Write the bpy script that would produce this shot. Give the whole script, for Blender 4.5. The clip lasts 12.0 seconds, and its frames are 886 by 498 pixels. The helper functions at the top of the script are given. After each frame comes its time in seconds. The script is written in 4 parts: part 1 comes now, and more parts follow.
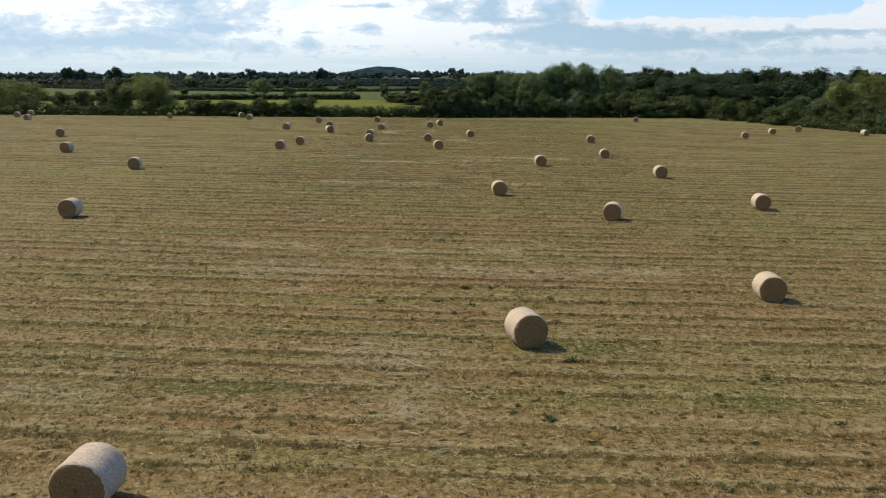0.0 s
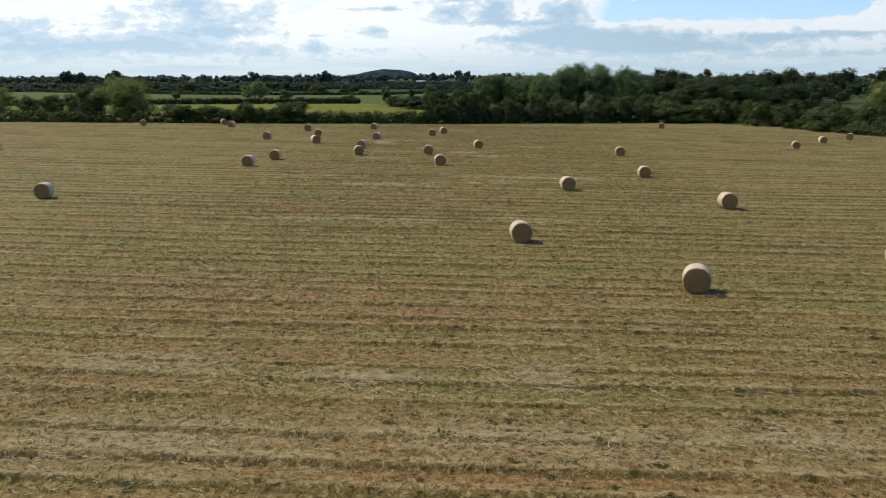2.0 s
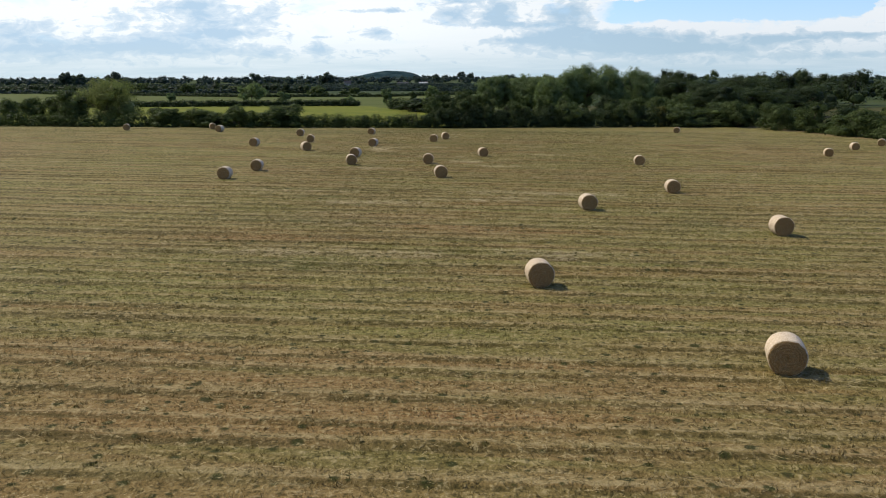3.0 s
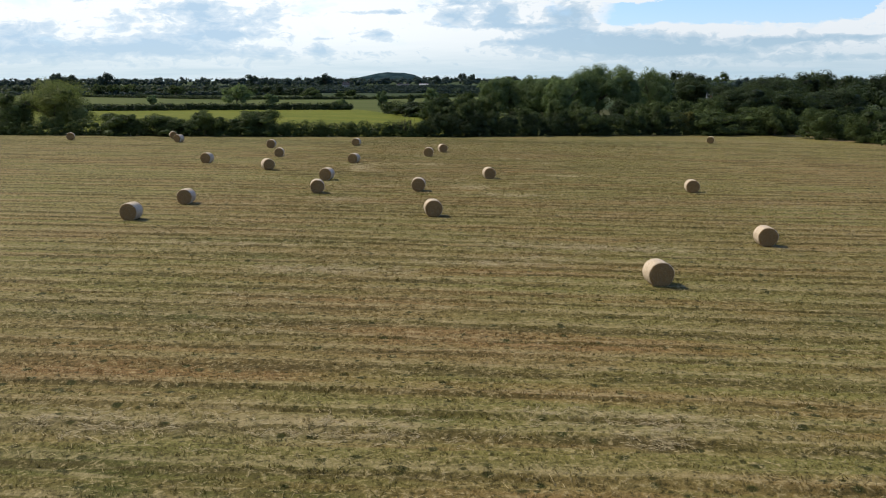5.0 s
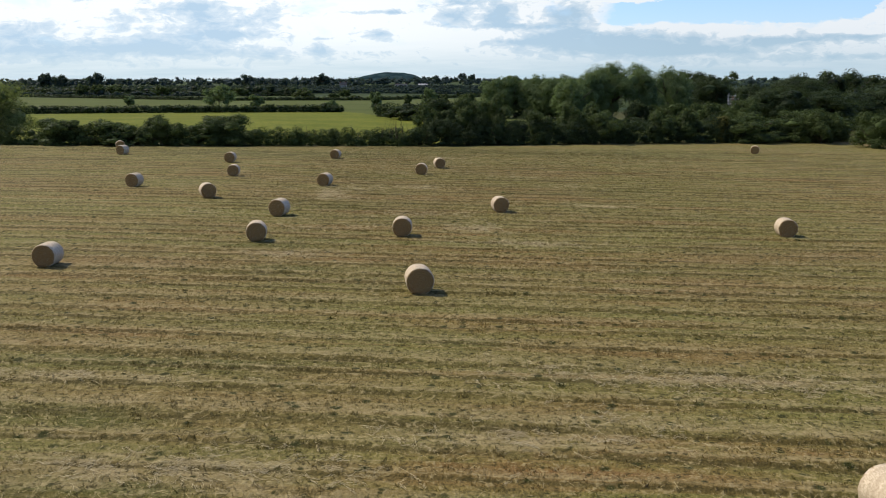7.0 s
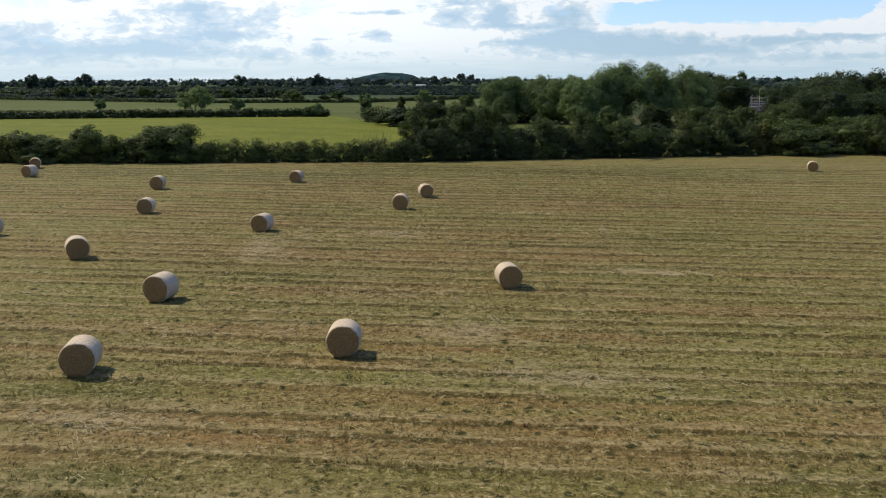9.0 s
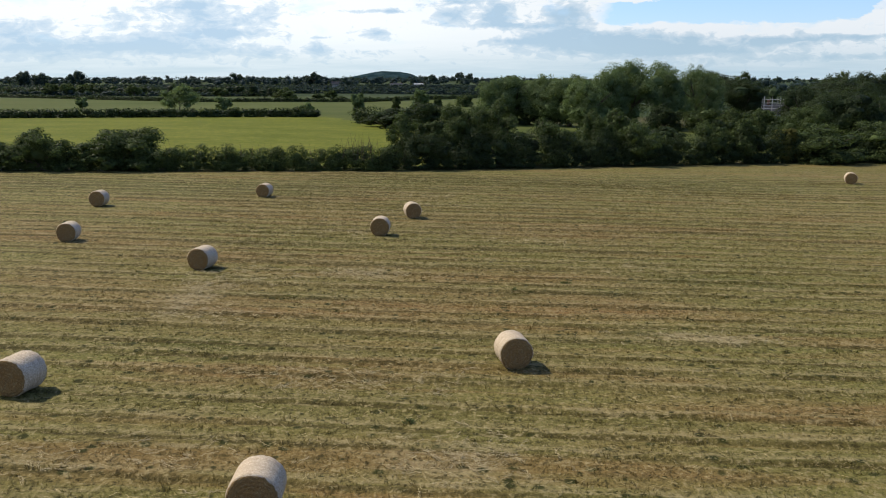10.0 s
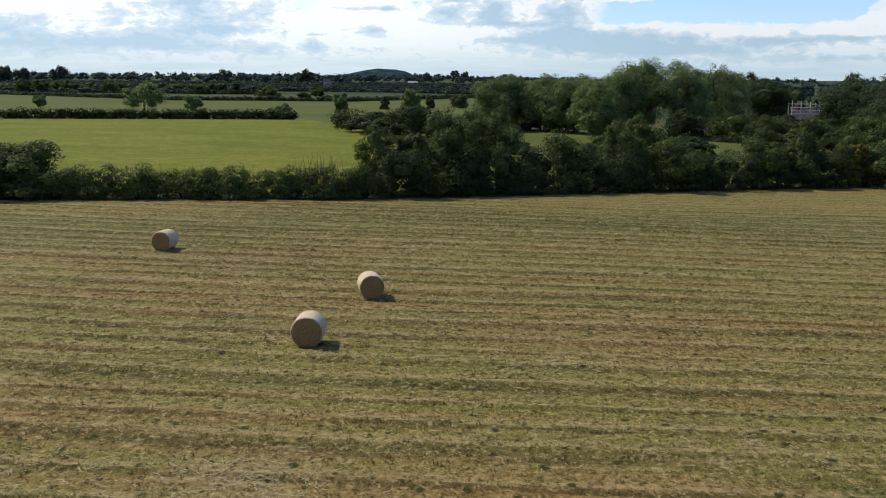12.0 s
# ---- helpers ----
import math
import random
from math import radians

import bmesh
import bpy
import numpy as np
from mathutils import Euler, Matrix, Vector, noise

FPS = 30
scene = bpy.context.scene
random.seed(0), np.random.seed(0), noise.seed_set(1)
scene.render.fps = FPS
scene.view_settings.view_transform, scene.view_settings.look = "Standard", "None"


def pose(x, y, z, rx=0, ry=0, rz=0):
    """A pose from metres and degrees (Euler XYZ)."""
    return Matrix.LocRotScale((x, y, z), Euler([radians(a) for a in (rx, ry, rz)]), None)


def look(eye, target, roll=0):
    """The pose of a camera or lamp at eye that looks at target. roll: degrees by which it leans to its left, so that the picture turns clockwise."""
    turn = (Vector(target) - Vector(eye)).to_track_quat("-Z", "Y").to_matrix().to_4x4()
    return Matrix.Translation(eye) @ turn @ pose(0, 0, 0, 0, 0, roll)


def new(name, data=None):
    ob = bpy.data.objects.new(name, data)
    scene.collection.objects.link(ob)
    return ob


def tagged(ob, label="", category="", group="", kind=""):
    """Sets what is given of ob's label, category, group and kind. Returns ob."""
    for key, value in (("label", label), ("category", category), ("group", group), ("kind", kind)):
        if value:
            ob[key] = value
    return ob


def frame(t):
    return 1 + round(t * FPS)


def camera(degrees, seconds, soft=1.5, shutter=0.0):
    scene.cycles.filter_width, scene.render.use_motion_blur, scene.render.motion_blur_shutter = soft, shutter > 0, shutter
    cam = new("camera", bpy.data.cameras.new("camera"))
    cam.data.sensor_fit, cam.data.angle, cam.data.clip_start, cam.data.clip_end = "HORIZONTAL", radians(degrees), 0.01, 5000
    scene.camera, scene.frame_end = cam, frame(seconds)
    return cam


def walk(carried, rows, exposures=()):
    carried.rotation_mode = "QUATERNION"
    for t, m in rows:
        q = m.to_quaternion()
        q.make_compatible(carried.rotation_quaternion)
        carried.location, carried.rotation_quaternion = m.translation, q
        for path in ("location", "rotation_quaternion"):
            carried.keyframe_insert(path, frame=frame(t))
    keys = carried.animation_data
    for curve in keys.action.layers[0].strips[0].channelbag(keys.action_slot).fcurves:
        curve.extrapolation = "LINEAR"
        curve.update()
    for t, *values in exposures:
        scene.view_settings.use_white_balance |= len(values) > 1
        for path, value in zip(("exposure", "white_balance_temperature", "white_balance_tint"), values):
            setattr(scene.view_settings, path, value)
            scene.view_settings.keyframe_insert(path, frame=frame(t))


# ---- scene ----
cam = camera(53.0, 12.0, soft=1.1)
PATH = [
    (0, (1.057, 6.232, 9.594), (0.147, 25.827, 5.696), -0.10),
    (0.5, (0.933, 11.076, 9.502), (-0.014, 30.673, 5.621), -0.10),
    (1, (0.763, 16.328, 9.430), (-0.214, 35.927, 5.566), -0.14),
    (1.5, (0.615, 22.100, 9.375), (-0.404, 41.701, 5.532), -0.14),
    (2, (0.510, 28.048, 9.313), (-0.551, 47.648, 5.474), -0.26),
    (2.5, (0.250, 33.814, 9.312), (-0.840, 53.417, 5.497), -0.20),
    (3, (0.115, 39.384, 9.301), (-1.013, 58.986, 5.495), -0.27),
    (5, (-0.742, 64.977, 9.232), (-1.890, 84.585, 5.462), -0.19),
    (5.5, (-0.958, 71.361, 9.193), (-2.110, 90.969, 5.427), -0.20),
    (6, (-1.217, 77.565, 9.121), (-2.363, 97.174, 5.357), -0.23),
    (6.5, (-1.536, 83.683, 9.175), (-2.685, 103.291, 5.411), -0.30),
    (7, (-1.788, 89.825, 9.117), (-2.935, 109.433, 5.346), -0.21),
    (9, (-2.129, 114.973, 9.310), (-3.265, 134.583, 5.545), -0.33),
    (9.5, (-2.201, 121.455, 9.348), (-3.334, 141.062, 5.568), -0.45),
    (10, (-2.205, 127.876, 9.350), (-3.295, 147.484, 5.561), -0.06),
    (10.5, (-2.197, 134.101, 9.395), (-3.206, 153.710, 5.590), 0.82),
    (11, (-2.254, 140.211, 9.454), (-3.253, 159.820, 5.646), 0.49),
    (11.5, (-2.492, 146.487, 9.570), (-3.454, 166.095, 5.753), 0.68),
    (12, (-2.627, 153.268, 9.599), (-3.593, 172.873, 5.767), 0.39),
]
walk(cam, [(t, look(e, g, r)) for t, e, g, r in PATH])

# ---- light ----
SUN_AZ, SUN_EL = radians(-62), radians(48)
sun_way = Vector((math.sin(SUN_AZ) * math.cos(SUN_EL), math.cos(SUN_AZ) * math.cos(SUN_EL), math.sin(SUN_EL)))
sun_data = bpy.data.lights.new("sun", "SUN")
sun_data.energy, sun_data.angle, sun_data.color = 5.0, radians(1.5), (1.0, 0.92, 0.76)
sun = new("sun", sun_data)
sun.matrix_world = look(sun_way * 500, (0, 0, 0))


class Nodes:
    """A short way to write node trees."""

    def __init__(self, tree):
        self.tree = tree
        tree.nodes.clear()

    def add(self, kind, **values):
        n = self.tree.nodes.new(kind)
        for k, v in values.items():
            setattr(n, k, v)
        return n

    def link(self, a, b):
        self.tree.links.new(a, b)

    def feed(self, socket, v):
        if isinstance(v, bpy.types.NodeSocket):
            self.link(v, socket)
        elif isinstance(v, tuple) and socket.type == "RGBA" and len(v) == 3:
            socket.default_value = (*v, 1)
        else:
            socket.default_value = v

    def math(self, op, a, b=0.0, c=0.0, clamp=False):
        n = self.add("ShaderNodeMath", operation=op, use_clamp=clamp)
        for s, v in zip(n.inputs, (a, b, c)):
            self.feed(s, v)
        return n.outputs[0]

    def mix(self, f, a, b, blend="MIX"):
        n = self.add("ShaderNodeMix", data_type="RGBA", blend_type=blend)
        self.feed(n.inputs[0], f)
        self.feed(n.inputs[6], a)
        self.feed(n.inputs[7], b)
        return n.outputs[2]

    def noise(self, scale, detail=4.0, rough=0.55, vec=None, distort=0.0):
        n = self.add("ShaderNodeTexNoise")
        n.inputs["Scale"].default_value = scale
        n.inputs["Detail"].default_value = detail
        n.inputs["Roughness"].default_value = rough
        n.inputs["Distortion"].default_value = distort
        if vec:
            self.link(vec, n.inputs["Vector"])
        return n.outputs["Fac"]

    def ramp(self, f, *stops):
        n = self.add("ShaderNodeValToRGB")
        e = n.color_ramp.elements
        while len(e) < len(stops):
            e.new(0.5)
        for el, (p, c) in zip(e, stops):
            el.position, el.color = p, ((*c, 1) if isinstance(c, tuple) else (c, c, c, 1))
        self.link(f, n.inputs[0])
        return n.outputs[0]

    def scaled(self, vec, s):
        n = self.add("ShaderNodeVectorMath", operation="MULTIPLY")
        self.link(vec, n.inputs[0])
        n.inputs[1].default_value = s
        return n.outputs[0]


# soft grey undersides of the clouds: azimuth, height, half width, half height, weight
GREY_WEST = (
    (-0.432, 0.0786, 0.017, 0.0040, 0.60), (-0.327, 0.0742, 0.040, 0.0080, 0.95), (-0.243, 0.0708, 0.019, 0.0087, 0.60), (-0.298, 0.0589, 0.047, 0.0080, 0.65),
    (-0.295, 0.0460, 0.057, 0.0047, 0.90), (-0.368, 0.0330, 0.073, 0.0080, 0.95), (-0.491, 0.0469, 0.040, 0.0107, 0.75), (-0.501, 0.0279, 0.073, 0.0093, 0.60),
    (-0.396, 0.0583, 0.017, 0.0093, 0.50), (-0.252, 0.0260, 0.027, 0.0060, 0.60), (-0.324, 0.0268, 0.040, 0.0033, 0.40),
)
GREY_VEILS = (
    (-0.432, 0.0258, 0.154, 0.0147, 0.36), (-0.330, 0.0523, 0.093, 0.0174, 0.22), (0.268, 0.0253, 0.200, 0.0134, 0.34), (0.087, 0.0389, 0.087, 0.0227, 0.22),
    (-0.141, 0.0189, 0.120, 0.0067, 0.22), (0.149, 0.0459, 0.040, 0.0080, 0.25), (-0.001, 0.0689, 0.060, 0.0174, 0.15),
)
GREY_MIDDLE = (
    (-0.191, 0.0301, 0.013, 0.0087, 0.70), (-0.188, 0.0426, 0.011, 0.0017, 0.60), (-0.128, 0.0467, 0.017, 0.0067, 0.90), (-0.134, 0.0706, 0.040, 0.0020, 0.50),
    (-0.109, 0.0714, 0.015, 0.0033, 0.50), (-0.141, 0.0277, 0.030, 0.0040, 0.35), (-0.039, 0.0823, 0.030, 0.0033, 0.90), (-0.047, 0.0671, 0.021, 0.0087, 1.00),
    (0.004, 0.0670, 0.019, 0.0134, 1.00), (0.028, 0.0555, 0.037, 0.0027, 0.80), (0.081, 0.0665, 0.020, 0.0147, 1.10), (0.062, 0.0465, 0.033, 0.0047, 0.70),
    (0.024, 0.0379, 0.037, 0.0040, 0.55), (0.094, 0.0351, 0.060, 0.0087, 1.00),
)
GREY_EAST = (
    (0.161, 0.0359, 0.060, 0.0080, 0.85), (0.179, 0.0259, 0.040, 0.0053, 0.70), (0.293, 0.0364, 0.037, 0.0040, 1.00), (0.248, 0.0290, 0.043, 0.0040, 0.70),
    (0.346, 0.0385, 0.040, 0.0040, 0.50), (0.394, 0.0389, 0.030, 0.0033, 0.60), (0.362, 0.0197, 0.087, 0.0033, 0.50), (0.215, 0.0421, 0.017, 0.0053, 0.50),
    (0.316, 0.0485, 0.007, 0.0053, 0.50),
)
# cumulus heads standing in front of the open blue
WHITE_HEADS = (
    (0.391, 0.0527, 0.023, 0.0093, 1.00), (0.413, 0.0646, 0.023, 0.0147, 1.00), (0.140, 0.0833, 0.040, 0.0060, 1.00), (0.296, 0.0512, 0.032, 0.0053, 0.80),
)


def make_sky():
    world = bpy.data.worlds.new("world")
    world.use_nodes = True
    scene.world = world
    n = Nodes(world.node_tree)
    way = n.add("ShaderNodeTexCoord").outputs["Generated"]
    sep = n.add("ShaderNodeSeparateXYZ")
    n.link(way, sep.inputs[0])
    x, y, z0 = sep.outputs
    sky = n.add("ShaderNodeTexSky", sky_type="NISHITA", sun_disc=False, sun_elevation=SUN_EL, sun_rotation=SUN_AZ)
    sky.air_density, sky.dust_density, sky.ozone_density = 1.0, 0.3, 4.0
    blue = n.mix(1.0, sky.outputs[0], (0.140, 0.160, 0.205), "MULTIPLY")
    # azimuth and height as flat coordinates for the cloud banks
    az0 = n.math("ARCTAN2", x, y)
    comb = n.add("ShaderNodeCombineXYZ")
    n.feed(comb.inputs[0], az0)
    n.feed(comb.inputs[1], n.math("MULTIPLY", z0, 2.0))
    flat = comb.outputs[0]
    fine = n.noise(55.0, 6.0, 0.62, flat, 0.6)
    puff = n.noise(22.0, 6.0, 0.60, flat, 0.3)
    other = n.noise(31.0, 5.0, 0.60, n.scaled(flat, (1.0, 1.0, 1.0)), 1.2)
    az = n.math("ADD", az0, n.math("MULTIPLY", n.math("SUBTRACT", puff, 0.5), 0.026))
    z = n.math("ADD", z0, n.math("MULTIPLY", n.math("SUBTRACT", other, 0.5), 0.010))

    def bank(a, h, wa, wh):
        """A soft oval round azimuth a and height h."""
        da = n.math("DIVIDE", n.math("SUBTRACT", az, a), wa)
        dh = n.math("DIVIDE", n.math("SUBTRACT", z, h), wh)
        r = n.math("ADD", n.math("MULTIPLY", da, da), n.math("MULTIPLY", dh, dh))
        return n.math("POWER", 2.718, n.math("MULTIPLY", r, -0.9))

    def step(v, at, wide):
        return n.math("DIVIDE", n.math("SUBTRACT", v, at), wide, clamp=True)

    grey = 0.0
    for a, h, wa, wh, k in GREY_WEST + GREY_VEILS + GREY_MIDDLE + GREY_EAST:
        grey = n.math("ADD", grey, n.math("MULTIPLY", bank(a, h, wa, wh), k))
    # open blue: above the bank on the right; higher up, unseen, more to shape the fill
    lift = n.math("ADD", z0, n.math("ADD", n.math("MULTIPLY", n.math("SUBTRACT", puff, 0.5), 0.014), n.math("MULTIPLY", n.math("SUBTRACT", fine, 0.5), 0.010)))
    right = n.math("MULTIPLY", step(n.math("ADD", az0, n.math("MULTIPLY", n.math("SUBTRACT", puff, 0.5), 0.06)), 0.102, 0.025), step(lift, 0.0545, 0.0025))
    heads = 0.0
    for a, h, wa, wh, k in WHITE_HEADS:
        heads = n.math("ADD", heads, n.math("MULTIPLY", bank(a, h, wa, wh), k))
    right = n.math("MULTIPLY", right, n.math("SUBTRACT", 1.0, step(n.math("ADD", heads, n.math("MULTIPLY", n.math("SUBTRACT", fine, 0.5), 0.8)), 0.40, 0.12)))
    grey = n.math("MULTIPLY", grey, n.math("SUBTRACT", 1.0, n.math("MULTIPLY", heads, 0.5, clamp=True)))
    veil = n.math("MULTIPLY", step(puff, 0.56, 0.14), step(z0, 0.03, 0.02))
    high = n.math("MULTIPLY", step(z0, 0.11, 0.25), step(n.noise(5.0, 5.0, 0.6, flat), 0.36, 0.10))
    hole = n.math("MAXIMUM", n.math("MULTIPLY", right, 0.96), n.math("MAXIMUM", n.math("MULTIPLY", veil, 0.35), n.math("MULTIPLY", high, 0.60)))
    high_grey = n.math("MULTIPLY", step(z0, 0.10, 0.15), step(n.noise(9.0, 5.0, 0.6, flat), 0.45, 0.15))
    depth = n.math("ADD", n.math("ADD", grey, high_grey), n.math("MULTIPLY", n.math("SUBTRACT", fine, 0.5), 1.9))
    comb2 = n.add("ShaderNodeCombineXYZ")
    n.feed(comb2.inputs[0], n.math("MULTIPLY", az0, 5.0))
    n.feed(comb2.inputs[1], n.math("MULTIPLY", z0, 75.0))
    streak = n.noise(1.6, 4.0, 0.6, comb2.outputs[0], 0.3)
    depth = n.math("ADD", depth, n.math("MULTIPLY", n.math("SUBTRACT", streak, 0.5), 0.7))
    shade = n.ramp(depth, (0.27, 0.0), (0.47, 0.52), (1.05, 1.0))
    # whiter towards the sun, greyer away from it
    side = step(az0, -0.15, 0.35)
    lit = n.mix(side, (1.18, 1.24, 1.27), (1.00, 1.06, 1.12))
    dim = n.mix(side, (0.60, 0.81, 1.02), (0.50, 0.69, 0.86))
    cloud = n.mix(shade, lit, dim)
    low = n.math("POWER", 2.718, n.math("MULTIPLY", n.math("MULTIPLY", z0, z0), -1150.0))
    cloud = n.mix(n.math("MULTIPLY", low, n.ramp(streak, (0.35, 1.0), (0.65, 0.68))), cloud, n.mix(side, (0.68, 0.86, 0.97), (0.55, 0.74, 0.87)))
    # overhead, out of view, the clouds are greyed to weaken the fill light
    base = n.mix(n.ramp(n.noise(7.0, 4.0, 0.6, flat), (0.40, 0.0), (0.62, 1.0)), (0.40, 0.42, 0.44), (0.66, 0.68, 0.69))
    cloud = n.mix(step(z0, 0.11, 0.20), cloud, base)
    bg = n.add("ShaderNodeBackground")
    n.feed(bg.inputs[0], n.mix(hole, cloud, blue))
    bg.inputs[1].default_value = 0.84
    out = n.add("ShaderNodeOutputWorld")
    n.link(bg.outputs[0], out.inputs[0])


make_sky()


# ---- materials ----
def material(name, build):
    m = bpy.data.materials.new(name)
    m.use_nodes = True
    n = Nodes(m.node_tree)
    out = n.add("ShaderNodeOutputMaterial")
    n.link(build(n), out.inputs[0])
    return m


def surface(n, colour, rough=0.8, bump=None, strength=0.5, distance=0.05, gloss=0.06):
    p = n.add("ShaderNodeBsdfPrincipled")
    n.feed(p.inputs["Base Color"], colour)
    n.feed(p.inputs["Roughness"], rough)
    p.inputs["Specular IOR Level"].default_value = gloss
    if bump:
        b = n.add("ShaderNodeBump")
        b.inputs["Strength"].default_value = strength
        b.inputs["Distance"].default_value = distance
        n.link(bump, b.inputs["Height"])
        n.link(b.outputs[0], p.inputs["Normal"])
    return p.outputs[0]


def place(n):
    return n.add("ShaderNodeNewGeometry").outputs["Position"]


def swath_colour(n, pos):
    """Mown ground by rows along x: rusty stubble, pale flattened straw, green regrowth, dark tufts, painted shade below
    each crest. Returns the colour.
    """
    sep = n.add("ShaderNodeSeparateXYZ")
    n.link(pos, sep.inputs[0])
    x, y = sep.outputs[0], sep.outputs[1]
    wav = n.math("MULTIPLY", n.math("SINE", n.math("ADD", n.math("MULTIPLY", x, 0.045), 1.3)), 0.25)
    wav = n.math("ADD", wav, n.math("MULTIPLY", n.math("SINE", n.math("ADD", n.math("MULTIPLY", x, 0.13), n.math("MULTIPLY", y, 0.05))), 0.18))
    wav = n.math("ADD", wav, n.math("MULTIPLY", n.math("SINE", n.math("MULTIPLY", y, 0.9)), 0.35))
    wav = n.math("ADD", wav, n.math("MULTIPLY", n.math("SINE", n.math("MULTIPLY", y, 2.1)), 0.20))
    ragged = n.noise(1.0, 4.0, 0.65, n.scaled(pos, (0.9, 1.2, 0.0)))
    at = n.math("ADD", n.math("ADD", y, wav), n.math("MULTIPLY", n.math("SUBTRACT", ragged, 0.5), 0.48))
    row = n.math("FRACT", n.math("DIVIDE", at, 2.05))
    # what grew where: green regrowth, rusty stubble, bleached straw
    grown = n.add("ShaderNodeAttribute", attribute_name="growth")
    rgb = n.add("ShaderNodeSeparateColor")
    n.link(grown.outputs["Color"], rgb.inputs[0])
    patch = n.noise(1.0, 4.0, 0.6, n.scaled(pos, (0.035, 0.085, 0.0)))
    streak = n.noise(1.0, 3.0, 0.6, n.scaled(pos, (0.045, 0.50, 0.0)), 0.4)
    blot = n.noise(1.0, 5.0, 0.65, n.scaled(pos, (0.55, 1.1, 0.0)))
    dash = n.noise(1.0, 3.0, 0.6, n.scaled(pos, (0.32, 2.3, 0.0)), 0.3)
    broken = n.noise(1.0, 3.0, 0.6, n.scaled(pos, (0.16, 0.55, 5.0)))
    # the grass came back thicker beyond the first part of the field
    later = n.math("MULTIPLY", n.math("DIVIDE", n.math("SUBTRACT", y, 62.0), 26.0, clamp=True), 0.10)
    later = n.math("ADD", later, n.math("MULTIPLY", n.math("DIVIDE", n.math("SUBTRACT", y, 188.0), 25.0, clamp=True), 0.14))
    olive = n.ramp(n.math("ADD", patch, later), (0.44, 0.0), (0.66, 1.0))
    c = n.mix(olive, (0.183, 0.124, 0.047), (0.157, 0.142, 0.039))
    c = n.mix(n.ramp(streak, (0.50, 0.0), (0.64, 0.65)), c, (0.191, 0.114, 0.042))
    c = n.mix(n.ramp(streak, (0.37, 0.75), (0.48, 0.0)), c, (0.136, 0.118, 0.033))
    c = n.mix(n.math("MULTIPLY", rgb.outputs[1], n.ramp(blot, (0.36, 0.15), (0.62, 0.75))), c, (0.203, 0.107, 0.039))
    c = n.mix(n.math("MULTIPLY", rgb.outputs[0], n.ramp(blot, (0.36, 1.0), (0.62, 0.45))), c, (0.071, 0.079, 0.016))
    # pale crests of raked straw, and shade painted dark on each swath's near face
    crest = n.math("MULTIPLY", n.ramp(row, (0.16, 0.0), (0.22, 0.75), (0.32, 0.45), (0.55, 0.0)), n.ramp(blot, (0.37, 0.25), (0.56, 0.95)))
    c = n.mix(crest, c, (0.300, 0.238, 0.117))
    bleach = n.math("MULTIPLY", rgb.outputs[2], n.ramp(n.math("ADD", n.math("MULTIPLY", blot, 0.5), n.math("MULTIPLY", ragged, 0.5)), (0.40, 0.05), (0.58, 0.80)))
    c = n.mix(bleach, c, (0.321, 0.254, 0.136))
    scarp_shade = n.math("MULTIPLY", n.ramp(row, (0.0, 0.82), (0.08, 0.82), (0.19, 0.0), (0.93, 0.0), (1.0, 0.82)), n.ramp(broken, (0.38, 0.28), (0.55, 1.0)))
    c = n.mix(scarp_shade, c, (0.071, 0.054, 0.016))
    c = n.mix(n.ramp(dash, (0.32, 0.55), (0.42, 0.0)), c, (0.075, 0.058, 0.018))
    c = n.mix(n.ramp(dash, (0.60, 0.0), (0.70, 0.55)), c, (0.316, 0.251, 0.126))
    # scattered dark tufts
    for size, share, dark in ((1.4, 0.62, (0.027, 0.032, 0.006)), (2.7, 0.72, (0.037, 0.036, 0.009))):
        vor = n.add("ShaderNodeTexVoronoi")
        vor.inputs["Scale"].default_value = size
        n.link(n.scaled(pos, (1.0, 1.0, 0.0)), vor.inputs["Vector"])
        vs = n.add("ShaderNodeSeparateColor")
        n.link(vor.outputs["Color"], vs.inputs[0])
        spot = n.math("MULTIPLY", n.ramp(n.math("ADD", vor.outputs["Distance"], n.math("MULTIPLY", n.math("SUBTRACT", ragged, 0.5), 0.35)), (0.16, 0.95), (0.29, 0.0)), n.math("GREATER_THAN", vs.outputs[0], share))
        c = n.mix(spot, c, dark)
    return c


def stubble(n):
    pos = place(n)
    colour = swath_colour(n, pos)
    grain = n.noise(11.0, 4.0, 0.70, n.scaled(pos, (1.10, 0.80, 1.0)), 0.5)
    clump = n.noise(4.4, 4.0, 0.65, n.scaled(pos, (1.0, 0.95, 1.0)), 0.5)
    tuft = n.noise(1.1, 3.0, 0.6, n.scaled(pos, (0.7, 1.2, 1.0)))
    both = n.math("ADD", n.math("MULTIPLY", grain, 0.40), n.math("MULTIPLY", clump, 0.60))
    # shade in the hollows between clumps painted near-black; straw tops paler
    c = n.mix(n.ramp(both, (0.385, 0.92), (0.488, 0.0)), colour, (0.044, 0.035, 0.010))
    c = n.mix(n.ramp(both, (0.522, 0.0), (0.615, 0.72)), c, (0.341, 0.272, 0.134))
    h = n.math("ADD", n.math("MULTIPLY", grain, 0.6), n.math("ADD", clump, n.math("MULTIPLY", tuft, 0.8)))
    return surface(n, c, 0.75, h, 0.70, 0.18)


